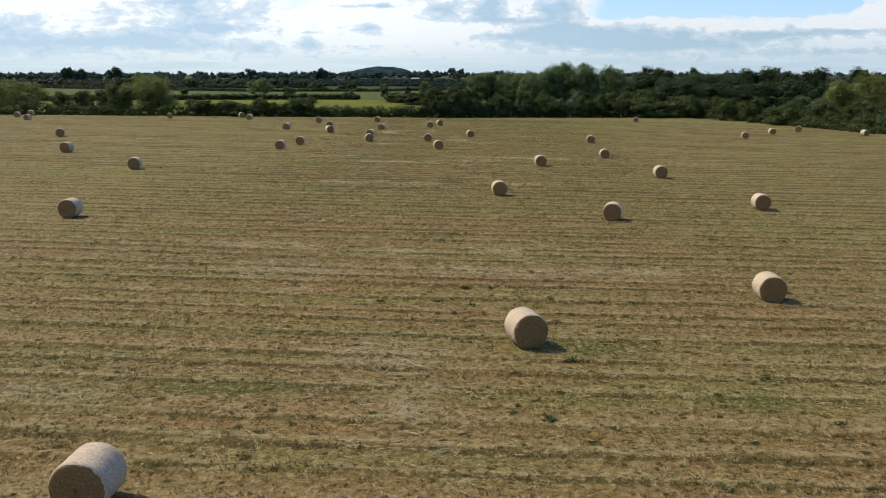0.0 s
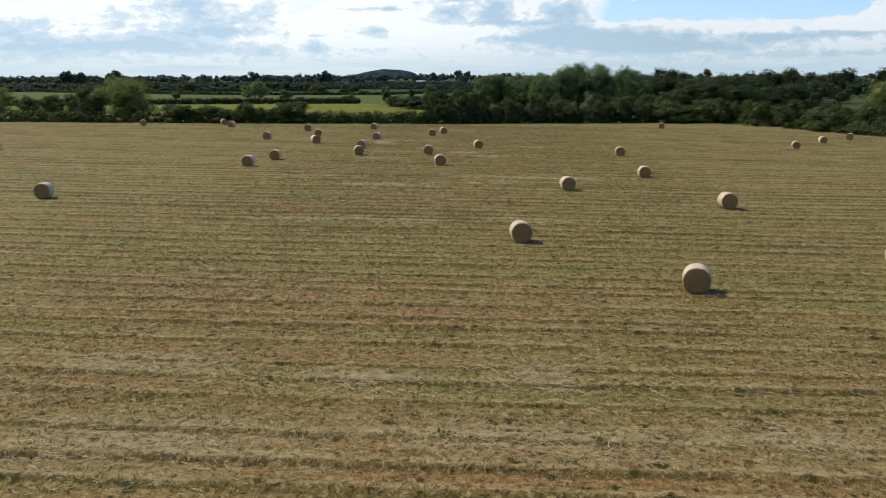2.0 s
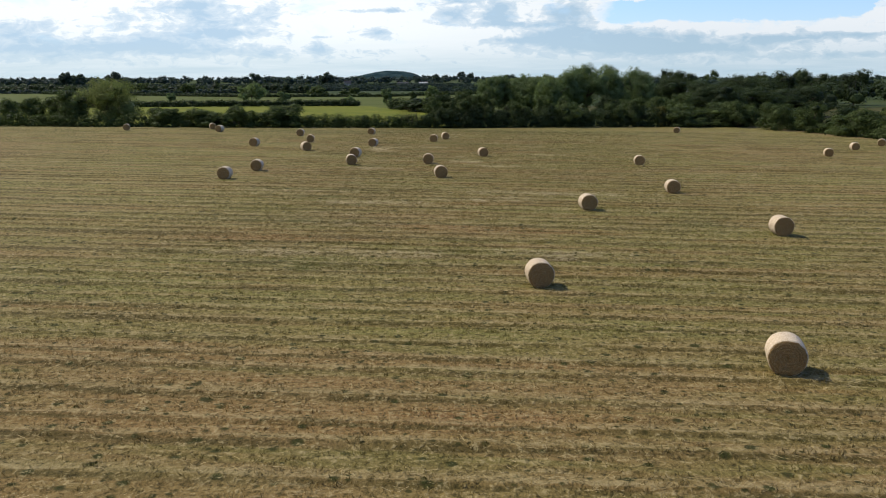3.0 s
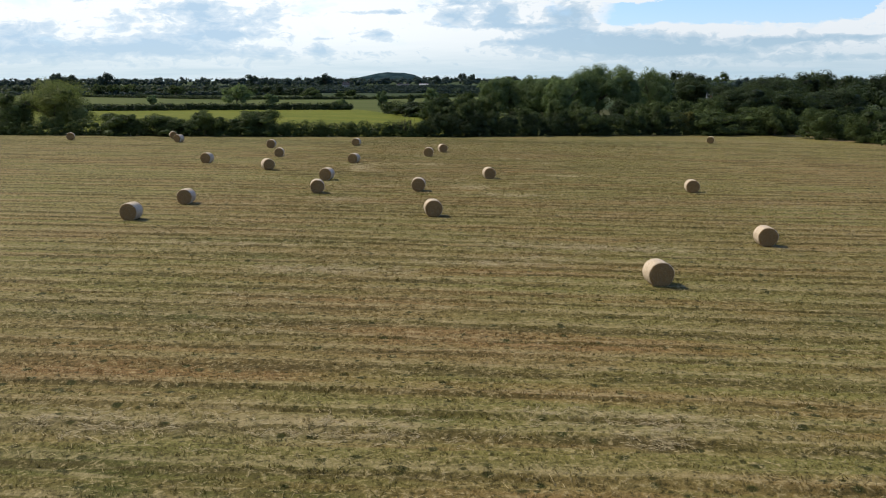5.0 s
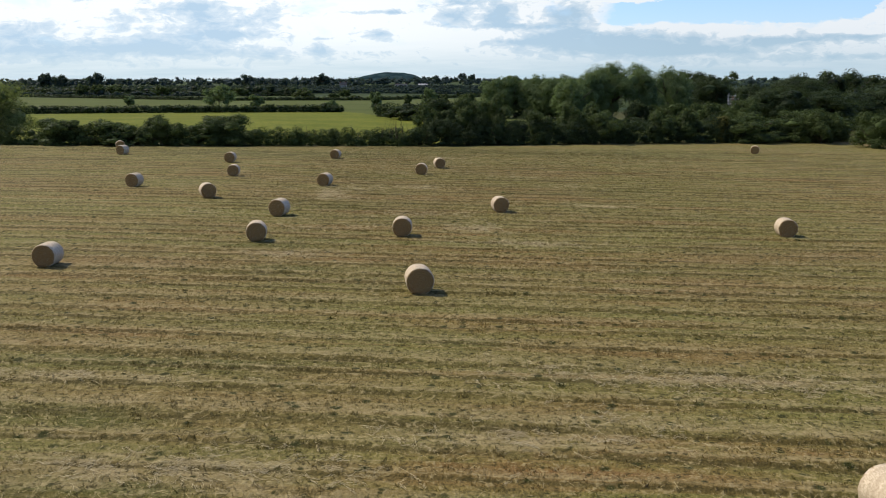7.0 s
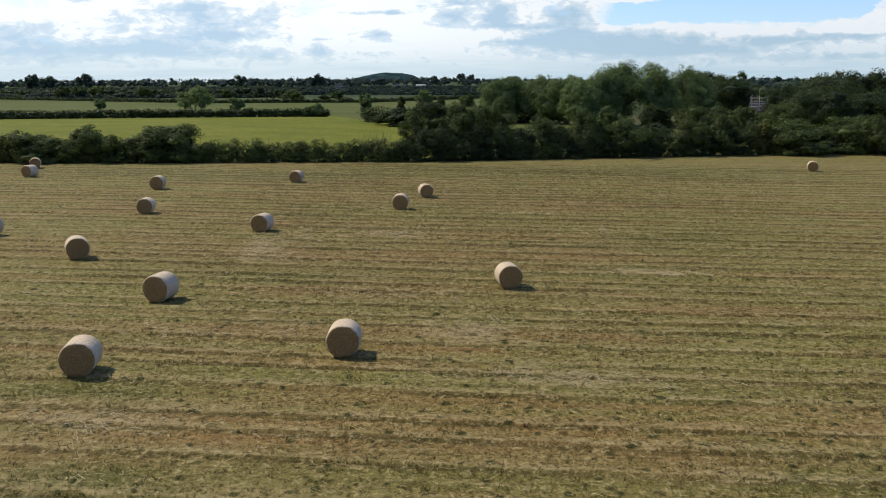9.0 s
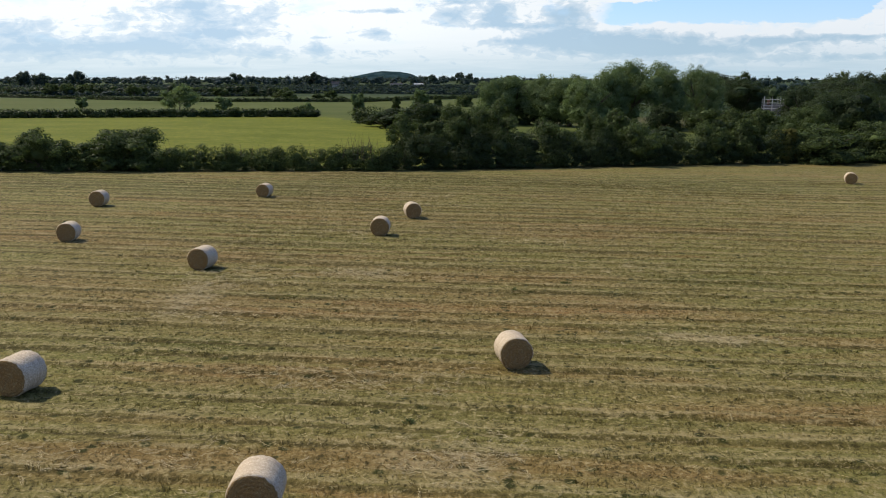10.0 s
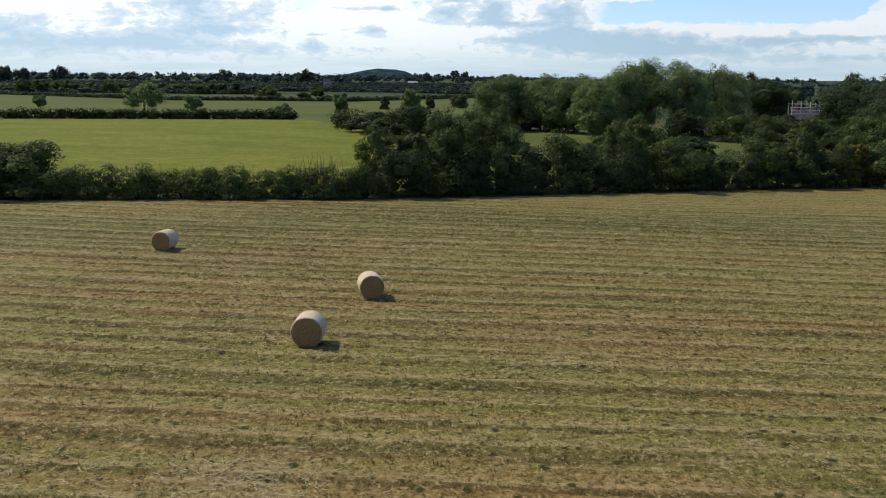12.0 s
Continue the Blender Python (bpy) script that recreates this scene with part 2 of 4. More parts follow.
def stalks(n):
    """Standing stubble: the colour of its row, from stalk to stalk darker or paler."""
    geo = n.add("ShaderNodeNewGeometry")
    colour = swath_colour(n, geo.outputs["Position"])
    isle = geo.outputs["Random Per Island"]
    c = n.mix(n.ramp(isle, (0.0, 0.6), (0.40, 0.0)), colour, (0.085, 0.064, 0.017))
    c = n.mix(n.ramp(isle, (0.55, 0.0), (1.0, 0.65)), c, (0.324, 0.265, 0.117))
    m = n.add("ShaderNodeMixShader")
    m.inputs[0].default_value = 0.32
    n.link(surface(n, c, 0.8), m.inputs[1])
    t = n.add("ShaderNodeBsdfTranslucent")
    n.feed(t.inputs[0], c)
    n.link(t.outputs[0], m.inputs[2])
    return m.outputs[0]


def pasture(n):
    pos = place(n)
    a = n.noise(1.0, 4.0, 0.6, n.scaled(pos, (0.04, 0.10, 0.0)))
    b = n.noise(1.2, 5.0, 0.65, pos)
    c = n.mix(n.ramp(a, (0.35, 0.0), (0.65, 1.0)), (0.098, 0.112, 0.008), (0.158, 0.156, 0.020))
    t = n.noise(0.35, 5.0, 0.7, pos)
    d = n.mix(n.ramp(b, (0.42, 0.6), (0.60, 0.0)), c, (0.064, 0.086, 0.008))
    d = n.mix(n.ramp(t, (0.52, 0.0), (0.64, 0.32)), d, (0.190, 0.180, 0.040))
    d = n.mix(n.ramp(t, (0.36, 0.4), (0.46, 0.0)), d, (0.062, 0.088, 0.010))
    return surface(n, d, 0.85, b, 0.5, 0.15)


def meadow(n):
    pos = place(n)
    a = n.noise(1.0, 4.0, 0.6, n.scaled(pos, (0.012, 0.06, 0.0)))
    b = n.noise(0.8, 4.0, 0.65, pos)
    c = n.mix(n.ramp(a, (0.35, 0.0), (0.65, 1.0)), (0.058, 0.076, 0.015), (0.090, 0.098, 0.026))
    return surface(n, n.mix(n.ramp(b, (0.4, 0.5), (0.6, 0.0)), c, (0.058, 0.075, 0.024)), 0.9, b, 0.4, 0.15)


def farmland(n):
    pos = place(n)
    a = n.noise(1.0, 3.0, 0.5, n.scaled(pos, (0.004, 0.012, 0.0)))
    b = n.noise(0.2, 4.0, 0.6, pos)
    c = n.ramp(a, (0.30, (0.018, 0.032, 0.012)), (0.50, (0.034, 0.050, 0.016)), (0.62, (0.060, 0.076, 0.026)), (0.72, (0.028, 0.042, 0.014)))
    return surface(n, n.mix(n.ramp(b, (0.4, 0.5), (0.6, 0.0)), c, (0.040, 0.052, 0.020)), 0.9)


def rough_grass(n):
    pos = place(n)
    a = n.noise(0.35, 5.0, 0.6, pos)
    b = n.noise(3.0, 4.0, 0.65, pos)
    c = n.ramp(a, (0.35, (0.034, 0.044, 0.012)), (0.50, (0.062, 0.060, 0.022)), (0.65, (0.100, 0.080, 0.036)))
    return surface(n, n.mix(n.ramp(b, (0.4, 0.6), (0.6, 0.0)), c, (0.045, 0.050, 0.018)), 0.9, b, 0.7, 0.2)


def dry_margin(n):
    pos = place(n)
    a = n.noise(0.5, 5.0, 0.6, pos)
    b = n.noise(4.0, 4.0, 0.65, pos)
    c = n.ramp(a, (0.35, (0.110, 0.100, 0.036)), (0.50, (0.220, 0.160, 0.075)), (0.65, (0.300, 0.215, 0.115)))
    return surface(n, n.mix(n.ramp(b, (0.4, 0.6), (0.6, 0.0)), c, (0.070, 0.060, 0.024)), 0.9, b, 0.7, 0.2)


def foliage(dark, light, lean, through_light=0.25):
    """Leaves from dark to light, leaning to a third colour over whole boughs and from plant to plant."""
    def build(n):
        geo = n.add("ShaderNodeNewGeometry")
        isle = geo.outputs["Random Per Island"]
        info = n.add("ShaderNodeObjectInfo").outputs["Random"]
        bough = n.noise(0.55, 3.0, 0.6, geo.outputs["Position"])
        c = n.mix(isle, dark, light)
        f = n.math("ADD", n.math("MULTIPLY", n.math("SUBTRACT", bough, 0.42), 2.4), n.math("MULTIPLY", n.math("SUBTRACT", info, 0.5), 0.7), clamp=True)
        c = n.mix(f, c, lean)
        p = surface(n, c, 0.65, gloss=0.12)
        t = n.add("ShaderNodeBsdfTranslucent")
        n.feed(t.inputs[0], n.mix(0.5, c, (0.17, 0.24, 0.05)))
        m = n.add("ShaderNodeMixShader")
        m.inputs[0].default_value = through_light
        n.link(p, m.inputs[1])
        n.link(t.outputs[0], m.inputs[2])
        return m.outputs[0]
    return build


def wooded_hill(n):
    pos = place(n)
    a = n.noise(0.035, 5.0, 0.65, n.scaled(pos, (1.0, 0.5, 1.6)))
    # woodland tones with the blue of distance haze painted in
    c = n.ramp(a, (0.38, (0.012, 0.026, 0.030)), (0.52, (0.024, 0.045, 0.052)), (0.64, (0.040, 0.064, 0.066)))
    return surface(n, c, 1.0, a, 1.0, 8.0, gloss=0.0)


def bark(n):
    pos = place(n)
    b = n.noise(6.0, 5.0, 0.6, n.scaled(pos, (1.0, 1.0, 0.25)))
    return surface(n, n.ramp(b, (0.3, (0.045, 0.036, 0.026)), (0.7, (0.140, 0.115, 0.085))), 0.9, b, 0.7, 0.05)


def hay(n):
    co = n.add("ShaderNodeTexCoord").outputs["Object"]
    sep = n.add("ShaderNodeSeparateXYZ")
    n.link(co, sep.inputs[0])
    r = n.math("SQRT", n.math("ADD", n.math("MULTIPLY", sep.outputs[0], sep.outputs[0]), n.math("MULTIPLY", sep.outputs[2], sep.outputs[2])))
    wob = n.noise(5.0, 4.0, 0.6, co)
    rings = n.math("SINE", n.math("ADD", n.math("MULTIPLY", r, 60.0), n.math("MULTIPLY", wob, 18.0)))
    grain = n.noise(38.0, 5.0, 0.7, co)
    clump = n.noise(9.0, 4.0, 0.6, co)
    c = n.mix(n.ramp(grain, (0.33, 0.0), (0.68, 1.0)), (0.140, 0.082, 0.034), (0.410, 0.268, 0.112))
    c = n.mix(n.math("MULTIPLY", n.math("ADD", rings, 1.0), 0.20), c, (0.135, 0.080, 0.038))
    c = n.mix(n.ramp(clump, (0.5, 0.0), (0.7, 0.6)), c, (0.250, 0.200, 0.110))
    return surface(n, c, 0.9, n.math("ADD", grain, n.math("MULTIPLY", rings, 0.25)), 0.9, 0.04)


def wrap(n):
    co = n.add("ShaderNodeTexCoord").outputs["Object"]
    info = n.add("ShaderNodeObjectInfo").outputs["Random"]
    grain = n.noise(30.0, 5.0, 0.7, n.scaled(co, (1.0, 0.5, 1.0)))
    band = n.noise(4.0, 3.0, 0.6, n.scaled(co, (0.4, 2.0, 0.4)))
    c = n.mix(n.ramp(grain, (0.35, 0.0), (0.65, 1.0)), (0.350, 0.265, 0.175), (0.760, 0.640, 0.480))
    c = n.mix(n.ramp(band, (0.40, 0.6), (0.60, 0.0)), c, (0.370, 0.280, 0.190))
    c = n.mix(n.math("MULTIPLY", info, 0.35), c, (0.380, 0.295, 0.200))
    return surface(n, c, 0.55, grain, 0.6, 0.03)


def masonry(base, dark):
    def build(n):
        pos = place(n)
        a = n.noise(0.8, 5.0, 0.6, pos)
        return surface(n, n.mix(n.ramp(a, (0.4, 0.7), (0.65, 0.0)), base, dark), 0.8, a, 0.3, 0.02)
    return build


M = {
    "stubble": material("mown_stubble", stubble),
    "pasture": material("pasture_grass", pasture),
    "meadow": material("dry_meadow", meadow),
    "farmland": material("distant_farmland", farmland),
    "rough": material("rough_grass", rough_grass),
    "stalks": material("standing_stubble", stalks),
    "margin": material("dry_grass_margin", dry_margin),
    "hay": material("packed_hay", hay),
    "wrap": material("net_wrap", wrap),
    "bark": material("bark", bark),
    "leaf": material("hedge_leaves", foliage((0.012, 0.019, 0.006), (0.092, 0.124, 0.038), (0.046, 0.064, 0.020), 0.24)),
    "leaf_light": material("willow_leaves", foliage((0.034, 0.052, 0.020), (0.205, 0.270, 0.118), (0.130, 0.172, 0.066), 0.42)),
    # yellow of sun on the crown put into the leaf colour
    "leaf_sunlit": material("sunlit_tree_leaves", foliage((0.044, 0.056, 0.016), (0.250, 0.262, 0.082), (0.160, 0.172, 0.052), 0.42)),
    # dark leaves; on tall hedge, scrub and eastern trees the colour carries shade
    "leaf_dark_shaded": material("dark_leaves", foliage((0.005, 0.009, 0.004), (0.046, 0.068, 0.025), (0.022, 0.035, 0.013), 0.18)),
    "leaf_gold": material("autumn_leaves", foliage((0.034, 0.040, 0.010), (0.170, 0.150, 0.036), (0.088, 0.084, 0.020), 0.3)),
    # blue-grey haze of the distance put into the leaf colour
    "leaf_haze": material("distant_leaves", foliage((0.022, 0.038, 0.037), (0.032, 0.052, 0.052), (0.027, 0.046, 0.045), 0.25)),
    "hill": material("wooded_hill", wooded_hill),
    "straw": material("loose_straw", foliage((0.230, 0.165, 0.075), (0.560, 0.440, 0.245), (0.380, 0.300, 0.140), 0.2)),
    "wisp": material("bleached_straw", foliage((0.360, 0.275, 0.150), (0.640, 0.530, 0.340), (0.480, 0.385, 0.230), 0.45)),
    "render": material("white_render", masonry((0.40, 0.40, 0.39), (0.24, 0.24, 0.23))),
    "slate": material("roof_slate", masonry((0.060, 0.062, 0.070), (0.035, 0.036, 0.042))),
    "tile": material("roof_tile", masonry((0.22, 0.12, 0.08), (0.13, 0.075, 0.05))),
    "pole": material("galvanised_pole", lambda n: surface(n, n.ramp(n.noise(3.0), (0.3, 0.32), (0.7, 0.48)), 0.4)),
    "glass": material("window_glass", lambda n: surface(n, n.ramp(n.noise(0.5), (0.3, 0.02), (0.7, 0.05)), 0.1)),
}


# ---- mesh helpers ----
def mesh_of(name, verts, faces, mats, smooth=False, index=None):
    me = bpy.data.meshes.new(name)
    verts, faces = np.asarray(verts, np.float32), np.asarray(faces, np.int32)
    k = faces.shape[1]
    me.vertices.add(len(verts))
    me.vertices.foreach_set("co", verts.ravel())
    me.loops.add(faces.size)
    me.loops.foreach_set("vertex_index", faces.ravel())
    me.polygons.add(len(faces))
    me.polygons.foreach_set("loop_start", np.arange(len(faces), dtype=np.int32) * k)
    for m in mats if isinstance(mats, (list, tuple)) else [mats]:
        me.materials.append(m)
    if index is not None:
        me.polygons.foreach_set("material_index", np.asarray(index, np.int32))
    me.polygons.foreach_set("use_smooth", np.full(len(faces), smooth))
    me.update(calc_edges=True)
    return me


def under(ob, parent):
    ob.parent = parent
    return ob


def part(name, bm, mat, parent, label=""):
    me = bpy.data.meshes.new(name)
    bm.to_mesh(me)
    bm.free()
    me.materials.append(mat)
    return tagged(under(new(name, me), parent), label)


def soft(v, lo, hi, k=15.0):
    v = lo + k * np.logaddexp(0, (v - lo) / k)
    return hi - k * np.logaddexp(0, (hi - v) / k)


def land(x, y):
    """The lie of the land: the mown field falls gently ahead and to the right, then levels out."""
    return -0.00873 * soft(y, -400, 250) - 0.01833 * soft(x, -70, 85)


EDGE_X = np.array([-4000, -122, -82, -48, -17, 16, 42, 61, 66, 4000])
EDGE_Y = np.array([226, 226, 222, 226.2, 233, 247.5, 258.5, 265, 267, 267])


def edge_y(x):
    return np.interp(x, EDGE_X, EDGE_Y)


def edge_x(y):
    return np.interp(y, [-400, 30, 120, 190, 221, 266], [190, 128, 100, 83, 74, 66])


# ---- ground ----
def swath(x, y):
    """Low swaths of cut grass along x, steep on the near side, about two metres apart."""
    wav = 0.25 * np.sin(x * 0.045 + 1.3) + 0.18 * np.sin(x * 0.13 + y * 0.05) + 0.35 * np.sin(0.9 * y) + 0.20 * np.sin(2.1 * y)
    f = ((y + wav) / 2.05) % 1.0
    saw = np.where(f < 0.14, f / 0.14, 1 - (f - 0.14) / 0.86)
    g = ((y + wav) / 0.71) % 1.0
    low = np.where(g < 0.2, g / 0.2, 1 - (g - 0.2) / 0.8)
    amp = 0.55 + 0.45 * np.sin(x * 0.021 + y * 0.09) * np.sin(x * 0.11 + y * 0.37)
    return 0.11 * amp * saw + 0.012 * low


# patches of the mown field: x, y, half width, half depth
GREENER = np.array([(-11.9, 31.4, 2.4, 0.9), (5.1, 37.8, 2.1, 1.4), (9.6, 32.7, 1.3, 0.9), (-7.0, 32.3, 2.6, 0.7), (-7.9, 84.6, 6.0, 1.2), (-11.3, 86.2, 2.3, 0.8), (14.6, 103.3, 2.5, 2.5), (-2.8, 90.0, 1.2, 0.7),
                    (-14.4, 100.5, 7.1, 1.6), (-11.8, 109.5, 3.0, 0.8), (-2.7, 123.2, 1.0, 0.8), (-14.6, 114.0, 3.3, 0.9), (-13.3, 119.6, 6.0, 1.0), (-15.8, 142.7, 2.8, 0.8), (-13.1, 136.0, 2.4, 0.9), (6.7, 137.7, 2.0, 0.8),
                    (-13.3, 161.6, 2.2, 0.8), (9.9, 176.4, 4.8, 1.5), (-11.6, 170.2, 3.0, 0.8), (-1.0, 171.9, 0.8, 0.7), (3.9, 172.8, 1.3, 0.7), (4.3, 165.2, 2.0, 0.5), (8.0, 226.0, 30.0, 9.0), (-34.0, 214.0, 20.0, 6.0)])
RUSTIER = np.array([(-1.3, 29.2, 12.7, 0.7), (3.3, 42.4, 3.6, 0.9), (-3.9, 42.9, 6.1, 0.8), (-8.3, 46.1, 7.9, 0.9), (-1.8, 48.1, 10.0, 0.8), (10.4, 57.4, 3.9, 1.2), (-10.7, 54.8, 4.7, 1.0), (0.1, 63.9, 3.6, 0.9),
                    (-0.1, 98.1, 7.7, 0.8), (9.4, 113.4, 9.6, 1.4), (-11.9, 93.9, 5.8, 1.0), (-0.2, 92.3, 5.5, 0.5), (0.1, 111.9, 4.8, 1.1), (-1.1, 125.7, 4.7, 1.1), (0.1, 140.8, 8.8, 1.2), (-4.9, 148.9, 3.4, 0.9),
                    (-12.4, 139.1, 3.3, 0.6), (1.3, 168.4, 8.6, 1.4), (-9.7, 166.8, 5.4, 0.9), (-18.3, 179.5, 2.6, 1.6), (-2.5, 175.8, 4.7, 1.0), (-24.0, 196.0, 9.0, 1.6)])
BLEACHED = np.array([(-2.8, 36.3, 1.8, 1.6), (-1.5, 31.4, 1.0, 1.2), (-12.2, 31.6, 1.5, 0.5), (-11.4, 56.5, 2.8, 1.0), (-8.8, 49.9, 3.7, 1.6), (1.1, 50.9, 4.7, 1.1), (-3.6, 55.6, 1.1, 0.8), (2.1, 56.2, 1.1, 1.0),
                     (8.9, 51.7, 2.4, 1.1), (-12.5, 88.6, 2.9, 0.8), (-5.9, 88.8, 3.2, 1.0), (3.4, 88.7, 1.3, 0.5), (3.9, 90.3, 3.4, 0.8), (-10.1, 110.8, 4.3, 0.9), (-1.3, 113.6, 4.0, 0.8), (5.2, 119.5, 6.6, 0.45),
                     (-16.9, 117.6, 4.7, 0.5), (-14.5, 140.0, 2.7, 0.9), (0.5, 145.7, 3.7, 0.9), (-3.4, 151.2, 1.7, 1.1), (-16.8, 169.3, 1.2, 3.0), (6.9, 164.9, 2.5, 0.9), (-9.6, 175.8, 2.4, 1.2)])


def growth(x, y):
    """Shares of green regrowth, rusty stubble and bleached straw at points of the field."""
    out = []
    for spots in (GREENER, RUSTIER, BLEACHED):
        total = np.zeros(np.shape(x))
        for cx, cy, hx, hy in spots:
            total += np.exp(-np.minimum(((x - cx) / hx) ** 4 + ((y - cy) / hy) ** 2, 40.0))
        out.append(np.clip(total, 0, 1))
    return np.stack(out + [np.ones(np.shape(x))], -1)


def give_growth(me, x, y):
    layer = me.attributes.new("growth", "FLOAT_COLOR", "POINT")
    layer.data.foreach_set("color", growth(x, y).astype(np.float32).ravel())


def make_ground():
    rng = np.random.default_rng(3)
    xs = np.concatenate([-np.geomspace(4000, 135, 11), np.arange(-129, -30, 3.0), np.arange(-30, 30, 1.0), np.arange(30, 130, 3.0), np.geomspace(135, 4000, 11)])
    ys = np.concatenate([[-1500, -600, -250, -120, -60, -30], np.arange(-10, 16, 2.0), np.arange(17, 234, 0.19), np.arange(235, 275, 1.5), np.arange(276, 420, 4.0), np.geomspace(425, 4800, 40)])
    X, Y = np.meshgrid(xs, ys)
    Z = land(X, Y)
    inside = (Y < edge_y(X)) & (X < edge_x(Y)) & (Y > -10) & (np.abs(X) < 131)
    Z = Z + inside * (swath(X, Y) + rng.normal(0, 0.022, X.shape))
    n, m = len(ys), len(xs)
    i = (np.arange(n - 1)[:, None] * m + np.arange(m - 1)[None, :])
    faces = np.stack([i, i + 1, i + m + 1, i + m], -1).reshape(-1, 4)
    cx = (0.5 * (X[:-1, :-1] + X[1:, 1:])).ravel()
    cy = (0.5 * (Y[:-1, :-1] + Y[1:, 1:])).ravel()
    index = np.full(len(cx), 3)
    ey, ex = edge_y(cx), edge_x(cy)
    second = np.interp(cx, [-400, -135, -48, -30], [300, 352, 376, 340])
    index[(cy > ey) & (cy < 420) & (cx > -28)] = 4
    index[(cy > ey) & (cy < 362) & (cx > -28) & (cx < 52)] = 2
    index[(cy > ey) & (cy < 345) & (cx > -28) & (cx < -6)] = 1
    index[(cy > ey) & (cy < second) & (cx <= -28)] = 1
    index[(cy >= second) & (cy < np.interp(cx, [-300, -130, -60, 0], [640, 520, 530, 640])) & (cx < 10)] = 2
    index[(cy > ey) & (cy < ey + 6)] = 4
    index[(cx > ex) & (cy <= 420)] = 4
    index[(cy < ey) & (cx < ex)] = 0
    index[(cy < ey + 2) & (np.abs(cx - ex) < 2.5 + 1.2 * np.sin(cy * 0.31))] = 5
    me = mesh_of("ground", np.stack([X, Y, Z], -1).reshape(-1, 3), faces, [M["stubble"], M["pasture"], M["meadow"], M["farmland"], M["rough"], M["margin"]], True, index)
    give_growth(me, X.ravel(), Y.ravel())
    return tagged(new("ground", me), "mown hay field with pale straw swaths, farmland beyond", "ground", kind="structure")


ground = make_ground()


# ---- bales ----
def bale_meshes():
    rng = np.random.default_rng(11)
    R, W = 0.655, 1.27
    ring = 48
    ang = np.linspace(0, 2 * np.pi, ring, endpoint=False)
    lump = 0.010 * np.sin(3 * ang + 0.7) + 0.006 * np.sin(7 * ang)
    flat = 0.04 * np.exp(-((ang - 1.5 * np.pi) / 0.35) ** 2)

    def lathe(profile, jitter):
        v = []
        for y, r in profile:
            rr = r * (1 + lump - flat) + rng.normal(0, jitter, ring)
            v.append(np.stack([rr * np.cos(ang), np.full(ring, y) + rng.normal(0, jitter, ring), rr * np.sin(ang)], -1))
        v = np.concatenate(v)
        k = len(profile)
        a, b = np.meshgrid(np.arange(k - 1), np.arange(ring), indexing="ij")
        c = (b + 1) % ring
        return v, np.stack([a * ring + b, a * ring + c, (a + 1) * ring + c, (a + 1) * ring + b], -1).reshape(-1, 4)

    h = W / 2
    core = [(-h + 0.02, 0.02), (-h + 0.005, 0.10), (-h - 0.012, 0.20), (-h + 0.004, 0.32), (-h - 0.010, 0.44), (-h + 0.006, R - 0.08), (-h + 0.030, R - 0.035),
            (-h + 0.075, R - 0.012), (h - 0.075, R - 0.012), (h - 0.030, R - 0.035), (h - 0.006, R - 0.08), (h + 0.010, 0.44), (h - 0.004, 0.32), (h + 0.012, 0.20), (h - 0.005, 0.10), (h - 0.02, 0.02)]
    net = [(-h + 0.035, R - 0.034), (-h + 0.055, R - 0.010)] + [(y, R + 0.004 * math.sin(y * 21)) for y in np.linspace(-h + 0.10, h - 0.10, 11)] + [(h - 0.055, R - 0.010), (h - 0.035, R - 0.034)]
    out = []
    for nm, prof, mat, j in (("hay_roll", core, M["hay"], 0.005), ("net_wrap", net, M["wrap"], 0.0035)):
        v, f = lathe(prof, j)
        out.append(mesh_of(nm, v, f, mat, True))
    # loose stalks sticking out of both ends
    v, f = [], []
    for s in (-1, 1):
        for _ in range(150):
            a, r = rng.uniform(0, 2 * np.pi), R * math.sqrt(rng.uniform(0.02, 0.93))
            p = np.array([r * math.cos(a), s * (h + 0.004), r * math.sin(a)])
            d = np.array([-math.sin(a), 0, math.cos(a)]) * rng.choice((-1, 1)) + np.array([0, s * rng.uniform(0.05, 0.6), 0]) + rng.normal(0, 0.3, 3)
            d = d / np.linalg.norm(d) * rng.uniform(0.06, 0.16)
            w = np.cross(d, rng.normal(0, 1, 3))
            w = w / np.linalg.norm(w) * 0.006
            k = len(v)
            v += [p - w, p + w, p + d]
            f.append((k, k + 1, k + 2))
    out.append(mesh_of("stalks", v, f, M["straw"]))
    return out


BALE_MESHES = bale_meshes()
# x, y, turn of the axis in degrees (0: the flat ends face along the view)
NEAR_BALES = [
    (-7.86, 24.6, 0), (2.66, 38.2, -16), (14.11, 46.3, 1), (-27.2, 65.15, -3), (2.38, 82, -6), (10.25, 69.49, 12),
    (22.92, 76.85, 0), (-35.22, 96.99, -9), (7.55, 109.43, -8), (19.34, 99.2, -3), (-51.15, 115.53, 5), (-65.52, 143.82, -22),
    (16.61, 122.11, 0), (-5.39, 131.56, -10), (-7.88, 147.82, -4), (-16.85, 144.68, -12), (-25.78, 135.46, -3), (-26.63, 126.4, 0),
]
